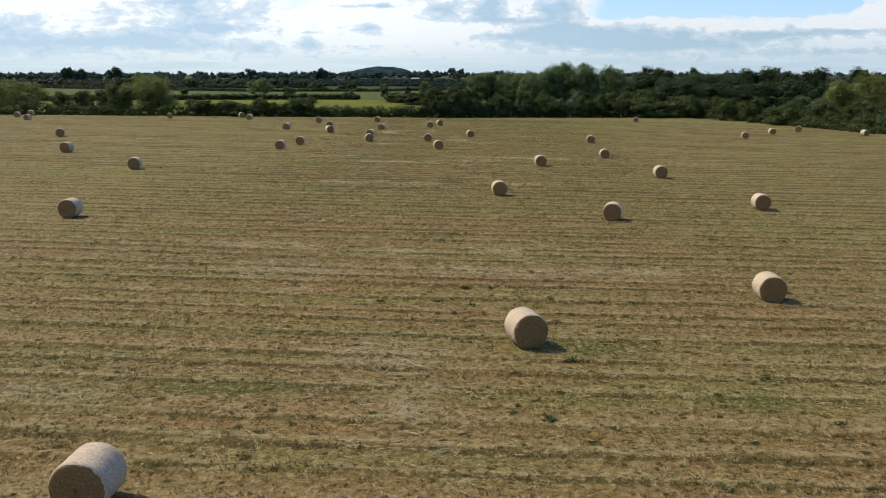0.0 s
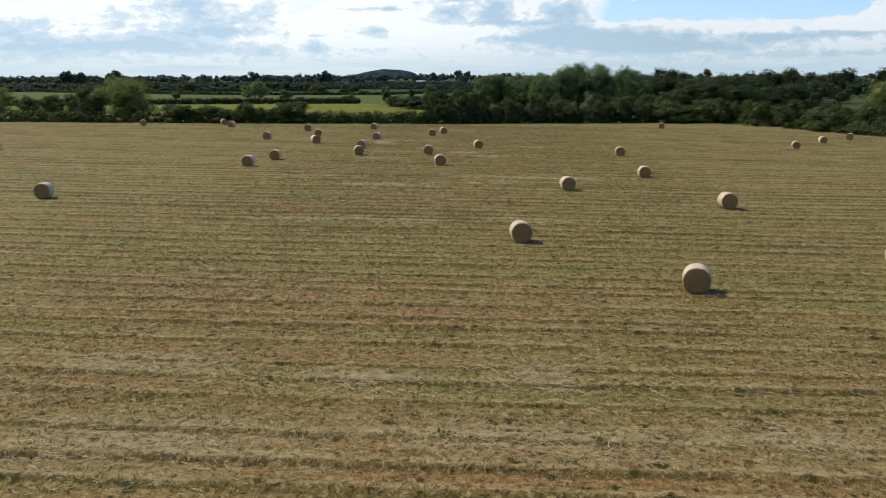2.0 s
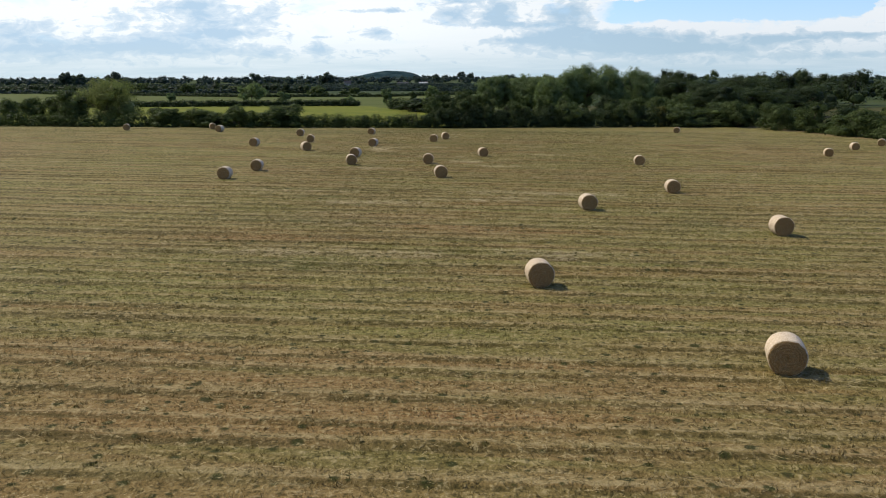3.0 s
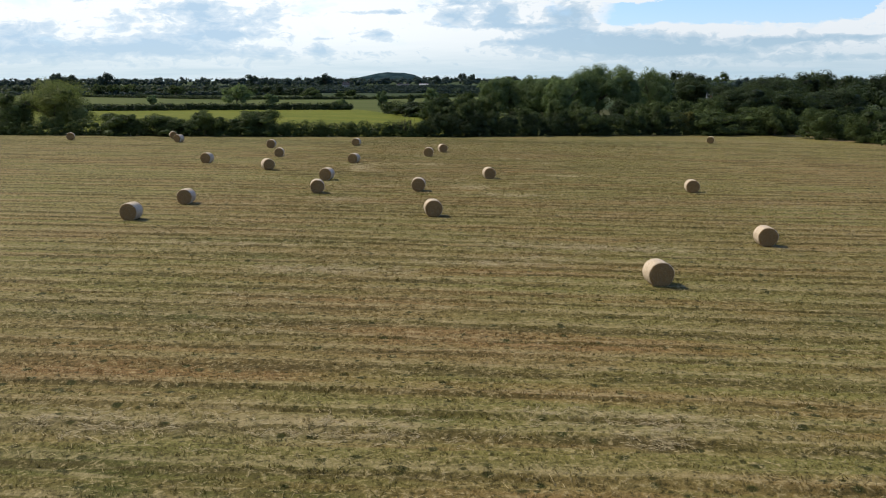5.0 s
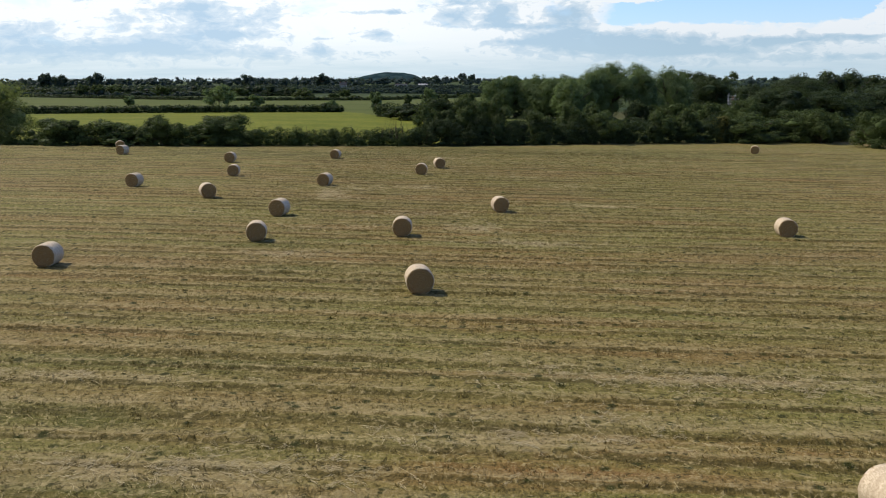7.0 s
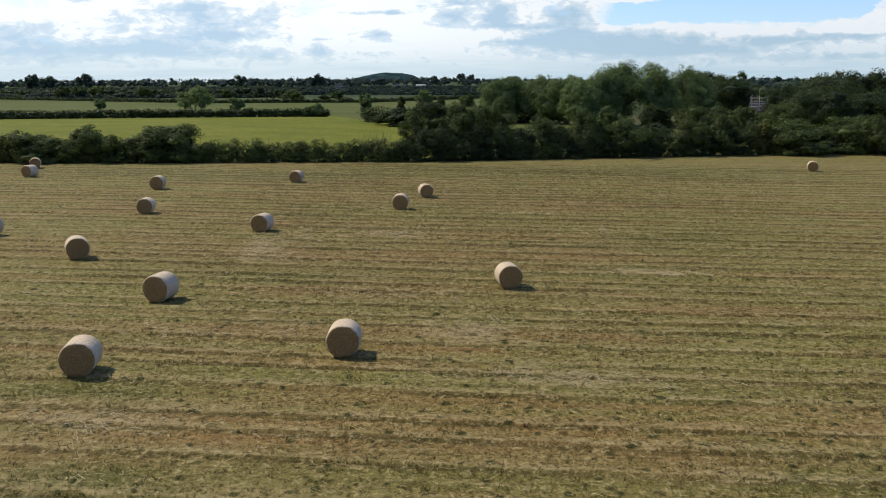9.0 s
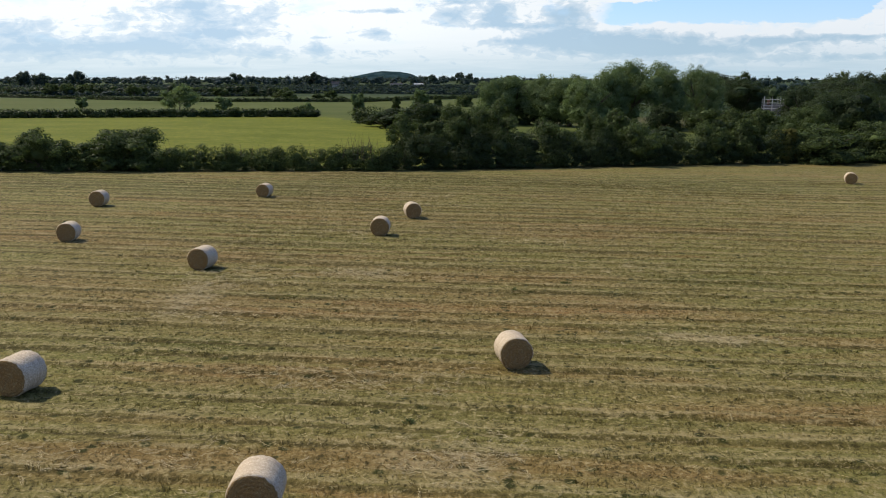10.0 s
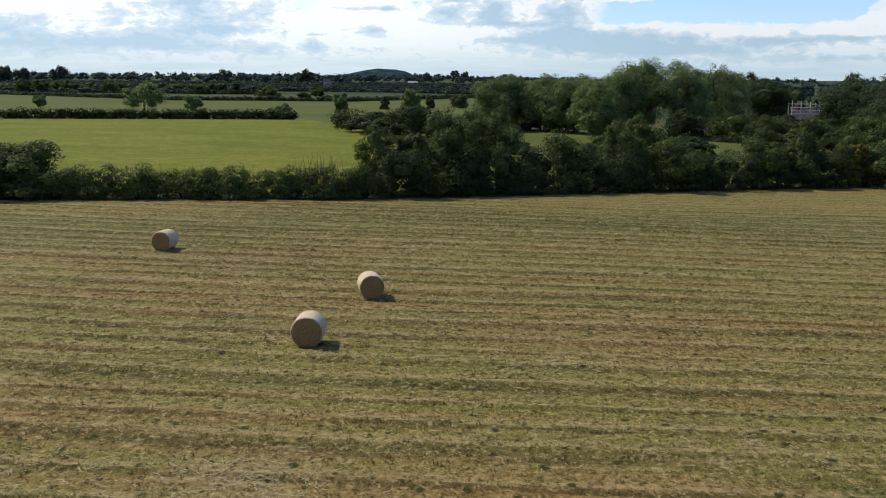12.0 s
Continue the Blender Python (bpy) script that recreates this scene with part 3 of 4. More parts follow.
FAR_BALES = [
    (18.2, 151.26, 2), (-1.35, 160.24, -12), (-18.01, 155.55, 8), (-26.59, 165.03, -28), (-29.7, 183.46, -8), (-34.84, 199.57, -4),
    (-35.86, 171.91, 4), (-18.42, 176.02, 8), (-23.03, 207.87, 5), (-9.96, 188.72, -2), (-8.49, 197.31, -15), (38.86, 231.92, 15),
    (-71.63, 210.74, -20), (-56.93, 218.39, -24), (-52.45, 208.62, 14), (48.62, 171.63, 10), (58.1, 186.43, 4), (67.28, 198.2, 24),
    (76.4, 187.1, -15), (-98.6, 197.7, 10), (-108.5, 212.1, -5), (-110.5, 222.5, 0),
]


def make_bales():
    rng = random.Random(5)
    for x, y, turn in NEAR_BALES + FAR_BALES:
        ob = new("hay_bale")
        ob.empty_display_size = 0.3
        scale = rng.uniform(0.97, 1.03)
        slope = (-0.5, 1.05)
        ob.matrix_world = pose(x, y, float(land(x, y)) + 0.63 * scale, slope[0], slope[1], -turn) @ Matrix.Rotation(rng.uniform(-0.06, 0.06), 4, "Y") @ Matrix.Diagonal((scale, rng.uniform(0.97, 1.03), scale, 1))
        for me in BALE_MESHES:
            p = under(new(me.name, me), ob)
            if me.name == "stalks":
                tagged(p, kind="stuff")
            if me.name == "net_wrap":
                tagged(p, "pale net wrap round the roll")
        tagged(ob, "round hay bale in pale net wrap standing on mown stubble", "hay bale", "round hay bales on the field")


make_bales()


# ---- plants ----
def ico(sub):
    bm = bmesh.new()
    bmesh.ops.create_icosphere(bm, subdivisions=sub, radius=1)
    v = np.array([p.co[:] for p in bm.verts])
    f = np.array([[p.index for p in q.verts] for q in bm.faces])
    bm.free()
    return v, f


ICO2, ICO1 = ico(2), ico(1)


def wobble(p, s, seed):
    """Cheap smooth noise in -1..1 over points p."""
    q = p * s + seed * 1.37
    return (np.sin(q[:, 0] * 1.7 + np.sin(q[:, 1] * 2.3)) + np.sin(q[:, 1] * 1.9 + np.sin(q[:, 2] * 2.1)) + np.sin(q[:, 2] * 2.2 + np.sin(q[:, 0] * 1.6))) / 3


def leaf_cloud(lobes, count, leaf, seed, core=0.44, spread=0.20, up=0.25, core_mesh=None, clumps=11):
    """Many small leaves in clumps over overlapping lobes (x, y, z, rx, ry, rz), with dark cores inside: verts, triangles."""
    rng = np.random.default_rng(seed)
    L = np.array(lobes, float)
    # clumps of leaves ride on the lobes
    C = np.repeat(L, clumps, 0)
    d = rng.normal(0, 1, (len(C), 3))
    d[:, 2] += up
    d /= np.linalg.norm(d, axis=1, keepdims=True)
    C[:, :3] += d * C[:, 3:] * rng.uniform(0.55, 0.88, (len(C), 1))
    C[:, 3:] *= rng.uniform(0.30, 0.58, (len(C), 1)) * (11 / clumps) ** 0.4
    stay = rng.random(len(C)) > 0.08
    owner = np.repeat(np.arange(len(L)), clumps)[stay]
    C = C[stay]
    area = (C[:, 3] * C[:, 4] + C[:, 3] * C[:, 5] + C[:, 4] * C[:, 5])
    pick = rng.choice(len(C), count, p=area / area.sum())
    d = rng.normal(0, 1, (count, 3))
    d[:, 2] += up
    d /= np.linalg.norm(d, axis=1, keepdims=True)
    rad = 1 - np.abs(rng.normal(0, spread, count)) + (rng.random(count) < 0.08) * rng.uniform(0, 0.35, count)
    p = C[pick, :3] + d * C[pick, 3:] * rad[:, None]
    keep = np.ones(count, bool)
    for q in L:
        keep &= ((p - q[:3]) ** 2 / (q[3:] * 0.5) ** 2).sum(1) > 1
    host = L[owner[pick], :3]
    big = p - host
    big /= np.linalg.norm(big, axis=1, keepdims=True) + 1e-6
    p, d, big = p[keep], d[keep], big[keep]
    n = len(p)
    nor = d * 0.8 + big * 0.9 + rng.normal(0, 0.36, (n, 3))
    nor /= np.linalg.norm(nor, axis=1, keepdims=True)
    a = np.cross(nor, rng.normal(0, 1, (n, 3)))
    a /= np.linalg.norm(a, axis=1, keepdims=True)
    b = np.cross(nor, a)
    s = leaf * rng.uniform(0.55, 1.45, (n, 1))
    quad = np.stack([p - a * s, p - b * s * 0.55 + nor * s * 0.12, p + a * s, p + b * s * 0.55 + nor * s * 0.12], 1)
    v = quad.reshape(-1, 3)
    i = np.arange(n)[:, None] * 4
    f = np.concatenate([i + [[0, 1, 2]], i + [[0, 2, 3]]])
    if core:
        cv, cf = core_mesh or ICO1
        vs, fs, base = [v], [f], len(v)
        for q in L:
            w = cv * (1 + 0.15 * wobble(cv * 1.0, 2.5, seed + q[0]))[:, None] * q[3:] * core + q[:3]
            vs.append(w)
            fs.append(cf + base)
            base += len(w)
        v, f = np.concatenate(vs), np.concatenate(fs)
    return v, f


def limb(points, radii, sides=7):
    """A tapered, bent round limb through points: verts, triangles."""
    pts = np.array(points, float)
    v, f = [], []
    for k, (p, r) in enumerate(zip(pts, radii)):
        t = pts[min(k + 1, len(pts) - 1)] - pts[max(k - 1, 0)]
        t /= np.linalg.norm(t)
        u = np.cross(t, (0.31, 0.94, 0.1))
        u /= np.linalg.norm(u)
        w = np.cross(t, u)
        for s in range(sides):
            q = 2 * math.pi * s / sides
            v.append(p + (u * math.cos(q) + w * math.sin(q)) * r)
    for k in range(len(pts) - 1):
        for s in range(sides):
            a, b = k * sides + s, k * sides + (s + 1) % sides
            f += [(a, b, b + sides), (a, b + sides, a + sides)]
    return np.array(v), np.array(f)


def joined(pieces):
    vs, fs, base = [], [], 0
    for v, f in pieces:
        vs.append(v)
        fs.append(f + base)
        base += len(v)
    return np.concatenate(vs), np.concatenate(fs)


def trunk_mesh(height, width, seed, forks=5, start=0.3):
    rng = np.random.default_rng(seed)
    r = 0.028 * height
    top = np.array([rng.normal(0, 0.04) * height, rng.normal(0, 0.04) * height, 0.72 * height])
    mid = np.array([rng.normal(0, 0.02) * height, rng.normal(0, 0.02) * height, 0.32 * height])
    pieces = [limb([(0, 0, -0.3), (0, 0, 0.05 * height), mid, top], [r * 1.5, r, r * 0.8, r * 0.25])]
    for k in range(forks):
        a = 2 * math.pi * (k + rng.uniform(0, 0.6)) / forks
        z = height * rng.uniform(start, 0.5)
        p = np.array([0, 0, z]) + mid * (z / (0.32 * height)) * np.array([1, 1, 0])
        out = np.array([math.cos(a), math.sin(a), 0]) * width * rng.uniform(0.24, 0.36)
        pieces.append(limb([p, p + out * 0.5 + (0, 0, 0.12 * height), p + out + (0, 0, 0.28 * height)], [r * 0.5, r * 0.35, r * 0.12], 5))
    return joined(pieces)


def lobes_for(kind, seed):
    """Lobes of a plant one metre high and one metre wide."""
    rng = np.random.default_rng(seed)
    out = []

    def lobe(r, z, s, tall=1.0):
        a = rng.uniform(0, 6.28)
        out.append((math.cos(a) * r, math.sin(a) * r, z, s, s * rng.uniform(0.85, 1.15), s * tall))

    if kind == "bush":
        for k in range(18):
            z = -1 + 2 * (k + 0.5) / 18
            w = math.sqrt(max(0.0, 1 - max(0.0, z) ** 2.2))
            lobe(w * 0.33 * rng.uniform(0.6, 1.08), 0.46 + z * 0.40, rng.uniform(0.12, 0.21), rng.uniform(0.7, 1.0))
        out.append((0, 0, 0.42, 0.30, 0.30, 0.38))
    elif kind == "tall":
        # a full rounded crown from near the ground up
        for k in range(15):
            z = -0.92 + 1.84 * (k + 0.5) / 15
            w = math.sqrt(max(0.0, 1 - abs(z) ** 2.6))
            s = rng.uniform(0.16, 0.25)
            lobe(w * 0.30 * rng.uniform(0.75, 1.05), 0.50 + z * 0.34, s, rng.uniform(0.65, 0.95))
        out.append((0, 0, 0.48, 0.30, 0.30, 0.36))
    else:
        for k in range(18):
            z = -0.8 + 1.7 * (k + 0.5) / 18
            w = math.sqrt(max(0.0, 1 - z * z * 0.9))
            lobe(w * 0.36 * rng.uniform(0.7, 1.05), 0.52 + z * 0.35, rng.uniform(0.12, 0.20), rng.uniform(0.65, 0.95))
        out.append((0, 0, 0.54, 0.29, 0.29, 0.30))
    return out


PLANT_CACHE = {}


def plant_meshes(kind, leaves, variant, count, leaf, aspect):
    key = (kind, leaves, variant, count, leaf, aspect)
    if key not in PLANT_CACHE:
        # built at its nominal size so that the leaves keep theirs, then scaled a little from plant to plant
        h = 10.0
        L = [(x * h * aspect, y * h * aspect, z * h, a * h * aspect, b * h * aspect, c * h * max(1.0, aspect) ** 0.45) for x, y, z, a, b, c in lobes_for(kind, 40 + variant)]
        v, f = leaf_cloud(L, count, leaf, 70 + variant, core_mesh=ICO2, clumps=24)
        crown = mesh_of("crown", v, f, M[leaves])
        tv, tf = trunk_mesh(h, h * aspect, 20 + variant, 6 if kind != "bush" else 8, 0.26 if kind != "bush" else 0.05)
        PLANT_CACHE[key] = (mesh_of("trunk", tv, tf, M["bark"], True), crown)
    return PLANT_CACHE[key]


def plant(name, kind, leaves, x, y, width, height, label, category, count, leaf, turn=0.0, variant=0, group=""):
    aspect = min((0.6, 0.8, 1.0, 1.3, 1.7), key=lambda a: abs(a - width / height))
    trunk, crown = plant_meshes(kind, leaves, variant, count, round(leaf * 10.0 / height, 2), aspect)
    ob = new(name)
    sx = width / (10.0 * aspect)
    ob.matrix_world = pose(x, y, float(land(x, y)) - 0.05, 0, 0, turn) @ Matrix.Diagonal((sx, sx, height / 10.0, 1))
    under(new("trunk", trunk), ob)
    under(new("crown", crown), ob)
    return tagged(ob, label, category, group)


# kind, x, y, width, height
HEDGEROW_WEST = [
    ("bush", -44.2, 231, 10.4, 4.7), ("bush", -90.7, 228, 8.7, 8), ("tree", -84.7, 232, 16.1, 10.6), ("bush", -70.2, 226, 9.5, 3.9),
    ("bush", -61.8, 226, 9.5, 3.8), ("bush", -53.9, 227, 7.9, 4.6), ("bush", -46.3, 229, 9.5, 4.1), ("tree", -123.7, 240, 16, 8.6),
    ("bush", -110.4, 238, 7.6, 5.6), ("bush", -101.2, 232, 6.6, 6), ("bush", -94, 230, 7.2, 7.4),
]
HEDGEROW_MIDDLE = [
    ("bush", -13.3, 240, 5.5, 6.8), ("bush", -10, 241, 4.5, 5.9), ("bush", -6.7, 243, 6.5, 8.4), ("bush", -1.3, 246, 6.7, 8.7),
    ("bush", -4.3, 245, 5.2, 7.4), ("bush", 5.3, 247, 6.7, 6.1), ("bush", 11.8, 251, 6.1, 7.4), ("bush", 17.6, 251, 7.8, 5.5),
    ("bush", 28.4, 256, 6.3, 5.8), ("bush", 33.7, 257, 5.1, 6.4), ("gorse", 40.6, 260.5, 5.0, 5.0), ("bush", 21.8, 253, 1.9, 4.5),
]
HEDGEROW_EAST = [
    ("bush", 46, 262, 14.4, 5.4), ("bush", 57.3, 266, 13.3, 6), ("bush", 63.7, 268, 8, 5.4), ("bush", 59.6, 262, 7, 6.5),
    ("bush", 64.9, 252, 9.7, 6.2), ("bush", 70.8, 243, 8.6, 6.5), ("bush", 74.9, 228, 11.4, 5.7), ("bush", 81.1, 222, 10.5, 6.2),
    ("bush", 87.1, 215, 9.8, 6.9), ("bush", 90.8, 205, 10.7, 7.7), ("tree", 96.6, 255, 13.5, 11.3), ("tree", 109.1, 262, 15.3, 13.4),
]
THICKET = [
    ("dark", -25.4, 330, 9, 4), ("dark", -16.9, 322, 8.5, 5.8), ("tall", 18.1, 320, 7.2, 10.7), ("mid", 19.6, 285, 6.6, 6.6),
    ("mid", 17.9, 300, 6.9, 3.3), ("dark", 24.6, 304, 7, 2.6), ("dark", 29.9, 300, 7.9, 2.8), ("mid", -5.1, 300, 7.8, 5.9),
    ("mid", 45.9, 335, 8.9, 5.4), ("mid", 51.8, 330, 8.1, 5.4), ("mid", 45.8, 290, 7.1, 6.7), ("tall", 66.2, 330, 9.5, 10.1),
    ("dark", 47.8, 280, 7.6, 7), ("bush", 48.9, 275, 8.9, 8), ("tall", 63.6, 300, 13.4, 9.7), ("tall", 78, 320, 17.3, 8.9),
    ("tall", 96.2, 330, 17.7, 8.8),
]
WILLOWS = [
    ("tall", 23.7, 345, 10, 13.5), ("tall", 31.5, 350, 12.6, 16), ("tall", 40, 352, 10.9, 15.5), ("tall", 49.5, 358, 9.9, 14.6),
    ("tall", -1.7, 352, 6.8, 10.8), ("tall", 4, 356, 8.2, 11.5), ("tall", 10, 352, 8, 11.7), ("tall", 16.6, 350, 7.9, 12.3),
    ("dark", 9.1, 355, 10.7, 5.9), ("dark", 14.5, 352, 6.8, 5.1), ("dark", 37.6, 338, 7.9, 6), ("tall", 69.7, 390, 12.1, 12.3),
    ("tall", 78.8, 340, 13.4, 12.1),
]
FAR_WOOD = [
    ("tall", 111, 430, 20.6, 13.2), ("tall", 129.5, 450, 10.7, 15.9), ("tall", 142, 460, 11, 16.4), ("tall", 155, 470, 11.2, 14.8),
    ("tall", 156, 440, 11.7, 16.3), ("tall", 126.7, 485, 8.7, 14.9), ("tall", 125.9, 700, 17, 19.1), ("tall", 137.8, 700, 13.5, 17.4),
    ("tall", 201.2, 500, 10.3, 16.6), ("tall", 183.8, 420, 18.5, 14.1), ("round", 180.6, 800, 13.7, 18.6), ("round", 251.5, 800, 11.6, 19.1),
]
FIELD_TREES = [
    ("round", -96.7, 395, 11.8, 8.6), ("round", -138.5, 420, 4.2, 4), ("round", -85.6, 402, 5.7, 4.8), ("round", -55.9, 385, 4, 3.6),
    ("ptree", -42, 392, 4.4, 6.5), ("bush", -27.7, 440, 7.3, 7.2), ("bush", -36.8, 450, 3.2, 4.4), ("bush", -22.9, 470, 3.8, 4.5),
    ("bush", -12.8, 480, 8.2, 4.8), ("round", -258.8, 640, 8.9, 7.7), ("round", -249.2, 640, 8.9, 7.2), ("round", -242.6, 650, 13, 7.2),
    ("round", -193.7, 600, 8.7, 7.1), ("bush", -174.8, 640, 17.3, 4.7), ("round", -153.5, 620, 10.2, 5), ("bush", -101.3, 555, 12.3, 5.5),
    ("bush", -86.6, 560, 6.5, 2.6), ("round", -83.2, 575, 7.2, 4.2), ("bush", -75.9, 560, 4.6, 1.5),
]
SKYLINE_TREES = [
    ("bush", -158.3, 700, 7, 1.5), ("round", -461.1, 990, 14.2, 17.7), ("round", -466.5, 1030, 18.3, 16), ("round", -407.8, 990, 19.1, 17.5),
    ("round", -310.9, 1200, 18.1, 16.6), ("round", -215.1, 1200, 18.6, 17.8), ("round", -50.5, 1450, 14.5, 19), ("round", -38.4, 1500, 12.6, 17.9),
    ("round", -83.3, 1300, 18, 14.7), ("round", 22.3, 1300, 21.3, 14.9),
]
PLANTS = HEDGEROW_WEST + HEDGEROW_MIDDLE + HEDGEROW_EAST + THICKET + WILLOWS + FAR_WOOD + FIELD_TREES + SKYLINE_TREES


def make_plants():
    rng = random.Random(8)
    for k, (kind, x, y, w, h) in enumerate(PLANTS):
        turn, variant = rng.uniform(0, 360), k % 3
        if kind == "bush" and y < 300:
            plant("bush", "bush", "leaf", x, y, w * 1.12, h, "dense green hedgerow bush at the edge of the mown field", "bush", 14000, 0.105, turn, variant, "hedgerow bushes")
        elif kind == "gorse":
            plant("gorse_bush", "bush", "leaf_gold", x, y, w, h, "yellow-tinged bush in the hedgerow", "bush", 9000, 0.15, turn, variant)
        elif kind == "tree":
            plant("tree", "tall", "leaf_sunlit", x, y, w * 1.1, h, "broad yellowish-green tree in the field hedge", "tree", 24000, 0.14, turn, variant, "hedgerow trees")
        elif kind == "tall":
            far = y > 400
            # near trees from x = 55 on get their shade through darker leaves
            plant("tree", "tall", ("leaf_light" if x < 55 else "leaf_dark_shaded") if not far else "leaf_dark_shaded", x, y, w * (1.45 if w > 9 else 1.75), h * (1.0 if far else 1.09), "tall leafy green tree behind the hedge" if not far else "dark green tree in the far wood", "tree", 7000 if far else 30000, 0.26 if far else 0.15, turn, variant, "woodland trees")
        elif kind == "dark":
            plant("bush", "bush", "leaf_dark_shaded", x, y, w * (1.7 if x < -10 else 1.25), h, "dark green thicket bush behind the hedge", "bush", 5000, 0.20, turn, variant, "thicket bushes")
        elif kind == "mid":
            plant("bush", "bush", "leaf", x, y, w * 1.25, h, "olive green bush behind the hedge", "bush", 7000, 0.17, turn, variant, "thicket bushes")
        elif kind == "round" and y > 900:
            plant("tree", "round", "leaf_haze", x, y, w * 1.1, h, "dark distant tree standing above the far woods", "tree", 2500, 0.7, turn, variant, "distant trees")
        else:
            plant("tree" if kind != "bush" else "bush", "round" if kind != "bush" else "bush", "leaf_light" if y < 450 else "leaf", x, y, w * 1.1, h, "small green field tree on a pasture boundary", "tree" if kind != "bush" else "bush", 3000, 0.30, turn, variant, "field trees")


make_plants()


# ---- hedges ----
def hedge(name, points, width, height, leaf, per_metre, leaves, label, seed, vary=0.3, core=0.40, section=6.0):
    """A hedge along points, grown in sections."""
    rng = np.random.default_rng(seed)
    pts = np.array(points, float)
    seg = np.linalg.norm(np.diff(pts, axis=0), axis=1)
    run = np.concatenate([[0], np.cumsum(seg)])
    ob = tagged(new(name), label, "hedge")
    ob.location = (pts[0, 0], pts[0, 1], float(land(pts[0, 0], pts[0, 1])))
    base = np.array(ob.location)
    parts = max(1, int(round(run[-1] / section)))
    for k in range(parts):
        lobes, s, end = [], run[-1] * k / parts, run[-1] * (k + 1) / parts
        long = end - s
        while s < end:
            x, y = np.interp(s, run, pts[:, 0]), np.interp(s, run, pts[:, 1])
            h = height * (1 + vary * float(rng.uniform(-1, 1)))
            r = width * rng.uniform(0.45, 0.62)
            z = float(land(x, y))
            lobes.append((x + rng.normal(0, 0.12) * width, y + rng.normal(0, 0.12) * width, z + h * 0.60, r * 1.1, r * 0.9, h * 0.42))
            lobes.append((x + rng.normal(0, 0.2) * width, y + rng.normal(0, 0.08) * width, z + height * 0.26, r * 1.2, r * 1.05, height * 0.34))
            lobes.append((x + rng.normal(0, 0.2) * width, y - width * rng.uniform(0.10, 0.32), z + height * 0.10, r * 0.9, r * 0.5, height * rng.uniform(0.14, 0.26)))
            s += width * 0.42
        v, f = leaf_cloud(lobes, int(long * per_metre), leaf, seed * 100 + k, core=core, up=0.5)
        under(new("foliage", mesh_of("foliage", v - base, f, M[leaves])), ob)
    return ob


def make_hedges():
    hedge("hedge", [(x, float(edge_y(x)) + 1.6) for x in np.linspace(-150, -46, 40)], 2.6, 2.6, 0.13, 520, "leaf", "thick dark hedge along the far side of the mown field", 1)
    hedge("hedge", [(x, float(edge_y(x)) + 1.6) for x in np.linspace(-46, -14, 20)], 2.4, 2.5, 0.085, 2400, "leaf", "low bramble hedge between the mown field and a pasture", 2, 0.22)
    hedge("hedge", [(x, float(edge_y(x)) + 1.8) for x in np.linspace(-15, 66, 40)], 3.2, 3.8, 0.095, 1500, "leaf_dark_shaded", "tall hedge along the far side of the mown field, shade in its leaf colour", 3, 0.25)
    hedge("hedge", [(float(edge_x(y)) + 2.5, y) for y in np.linspace(262, 120, 40)], 4.0, 3.0, 0.18, 260, "leaf", "overgrown hedge along the side of the mown field", 4, 0.4)
    # pasture boundaries
    hedge("hedge", [(-420, 690), (-260, 655), (-120, 622)], 6.0, 5.0, 0.5, 40, "leaf_dark_shaded", "tall overgrown hedge behind the meadow", 8, 0.5, 0.6, 40.0)
    hedge("hedge", [(-35, 347), (-22, 338), (-8, 330)], 4.0, 3.4, 0.24, 260, "leaf_dark_shaded", "dark overgrown hedge at the end of the pasture", 7, 0.3)
    hedge("hedge", [(-400, 300), (-135, 354), (-78, 365), (-50, 374)], 2.8, 2.2, 0.26, 150, "leaf_dark_shaded", "clipped dark hedge on the far side of the pasture", 5, 0.10, 0.62, 20.0)
    hedge("hedge", [(-300, 625), (-130, 510), (-60, 522), (-10, 640)], 2.6, 1.6, 0.4, 40, "leaf_dark_shaded", "low dark hedge across the meadow", 6, 0.3, 0.62, 30.0)
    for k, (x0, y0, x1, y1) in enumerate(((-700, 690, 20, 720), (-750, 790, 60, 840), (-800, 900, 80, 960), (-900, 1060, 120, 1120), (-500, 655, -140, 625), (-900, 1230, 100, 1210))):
        hedge("hedge", [(x0, y0), ((x0 + x1) / 2, (y0 + y1) / 2 + 6), (x1, y1)], 3.6, 2.4, 0.8, 10, "leaf_haze", "thin dark hedge between distant fields", 10 + k, 0.5, 0.62, 80.0)


make_hedges()


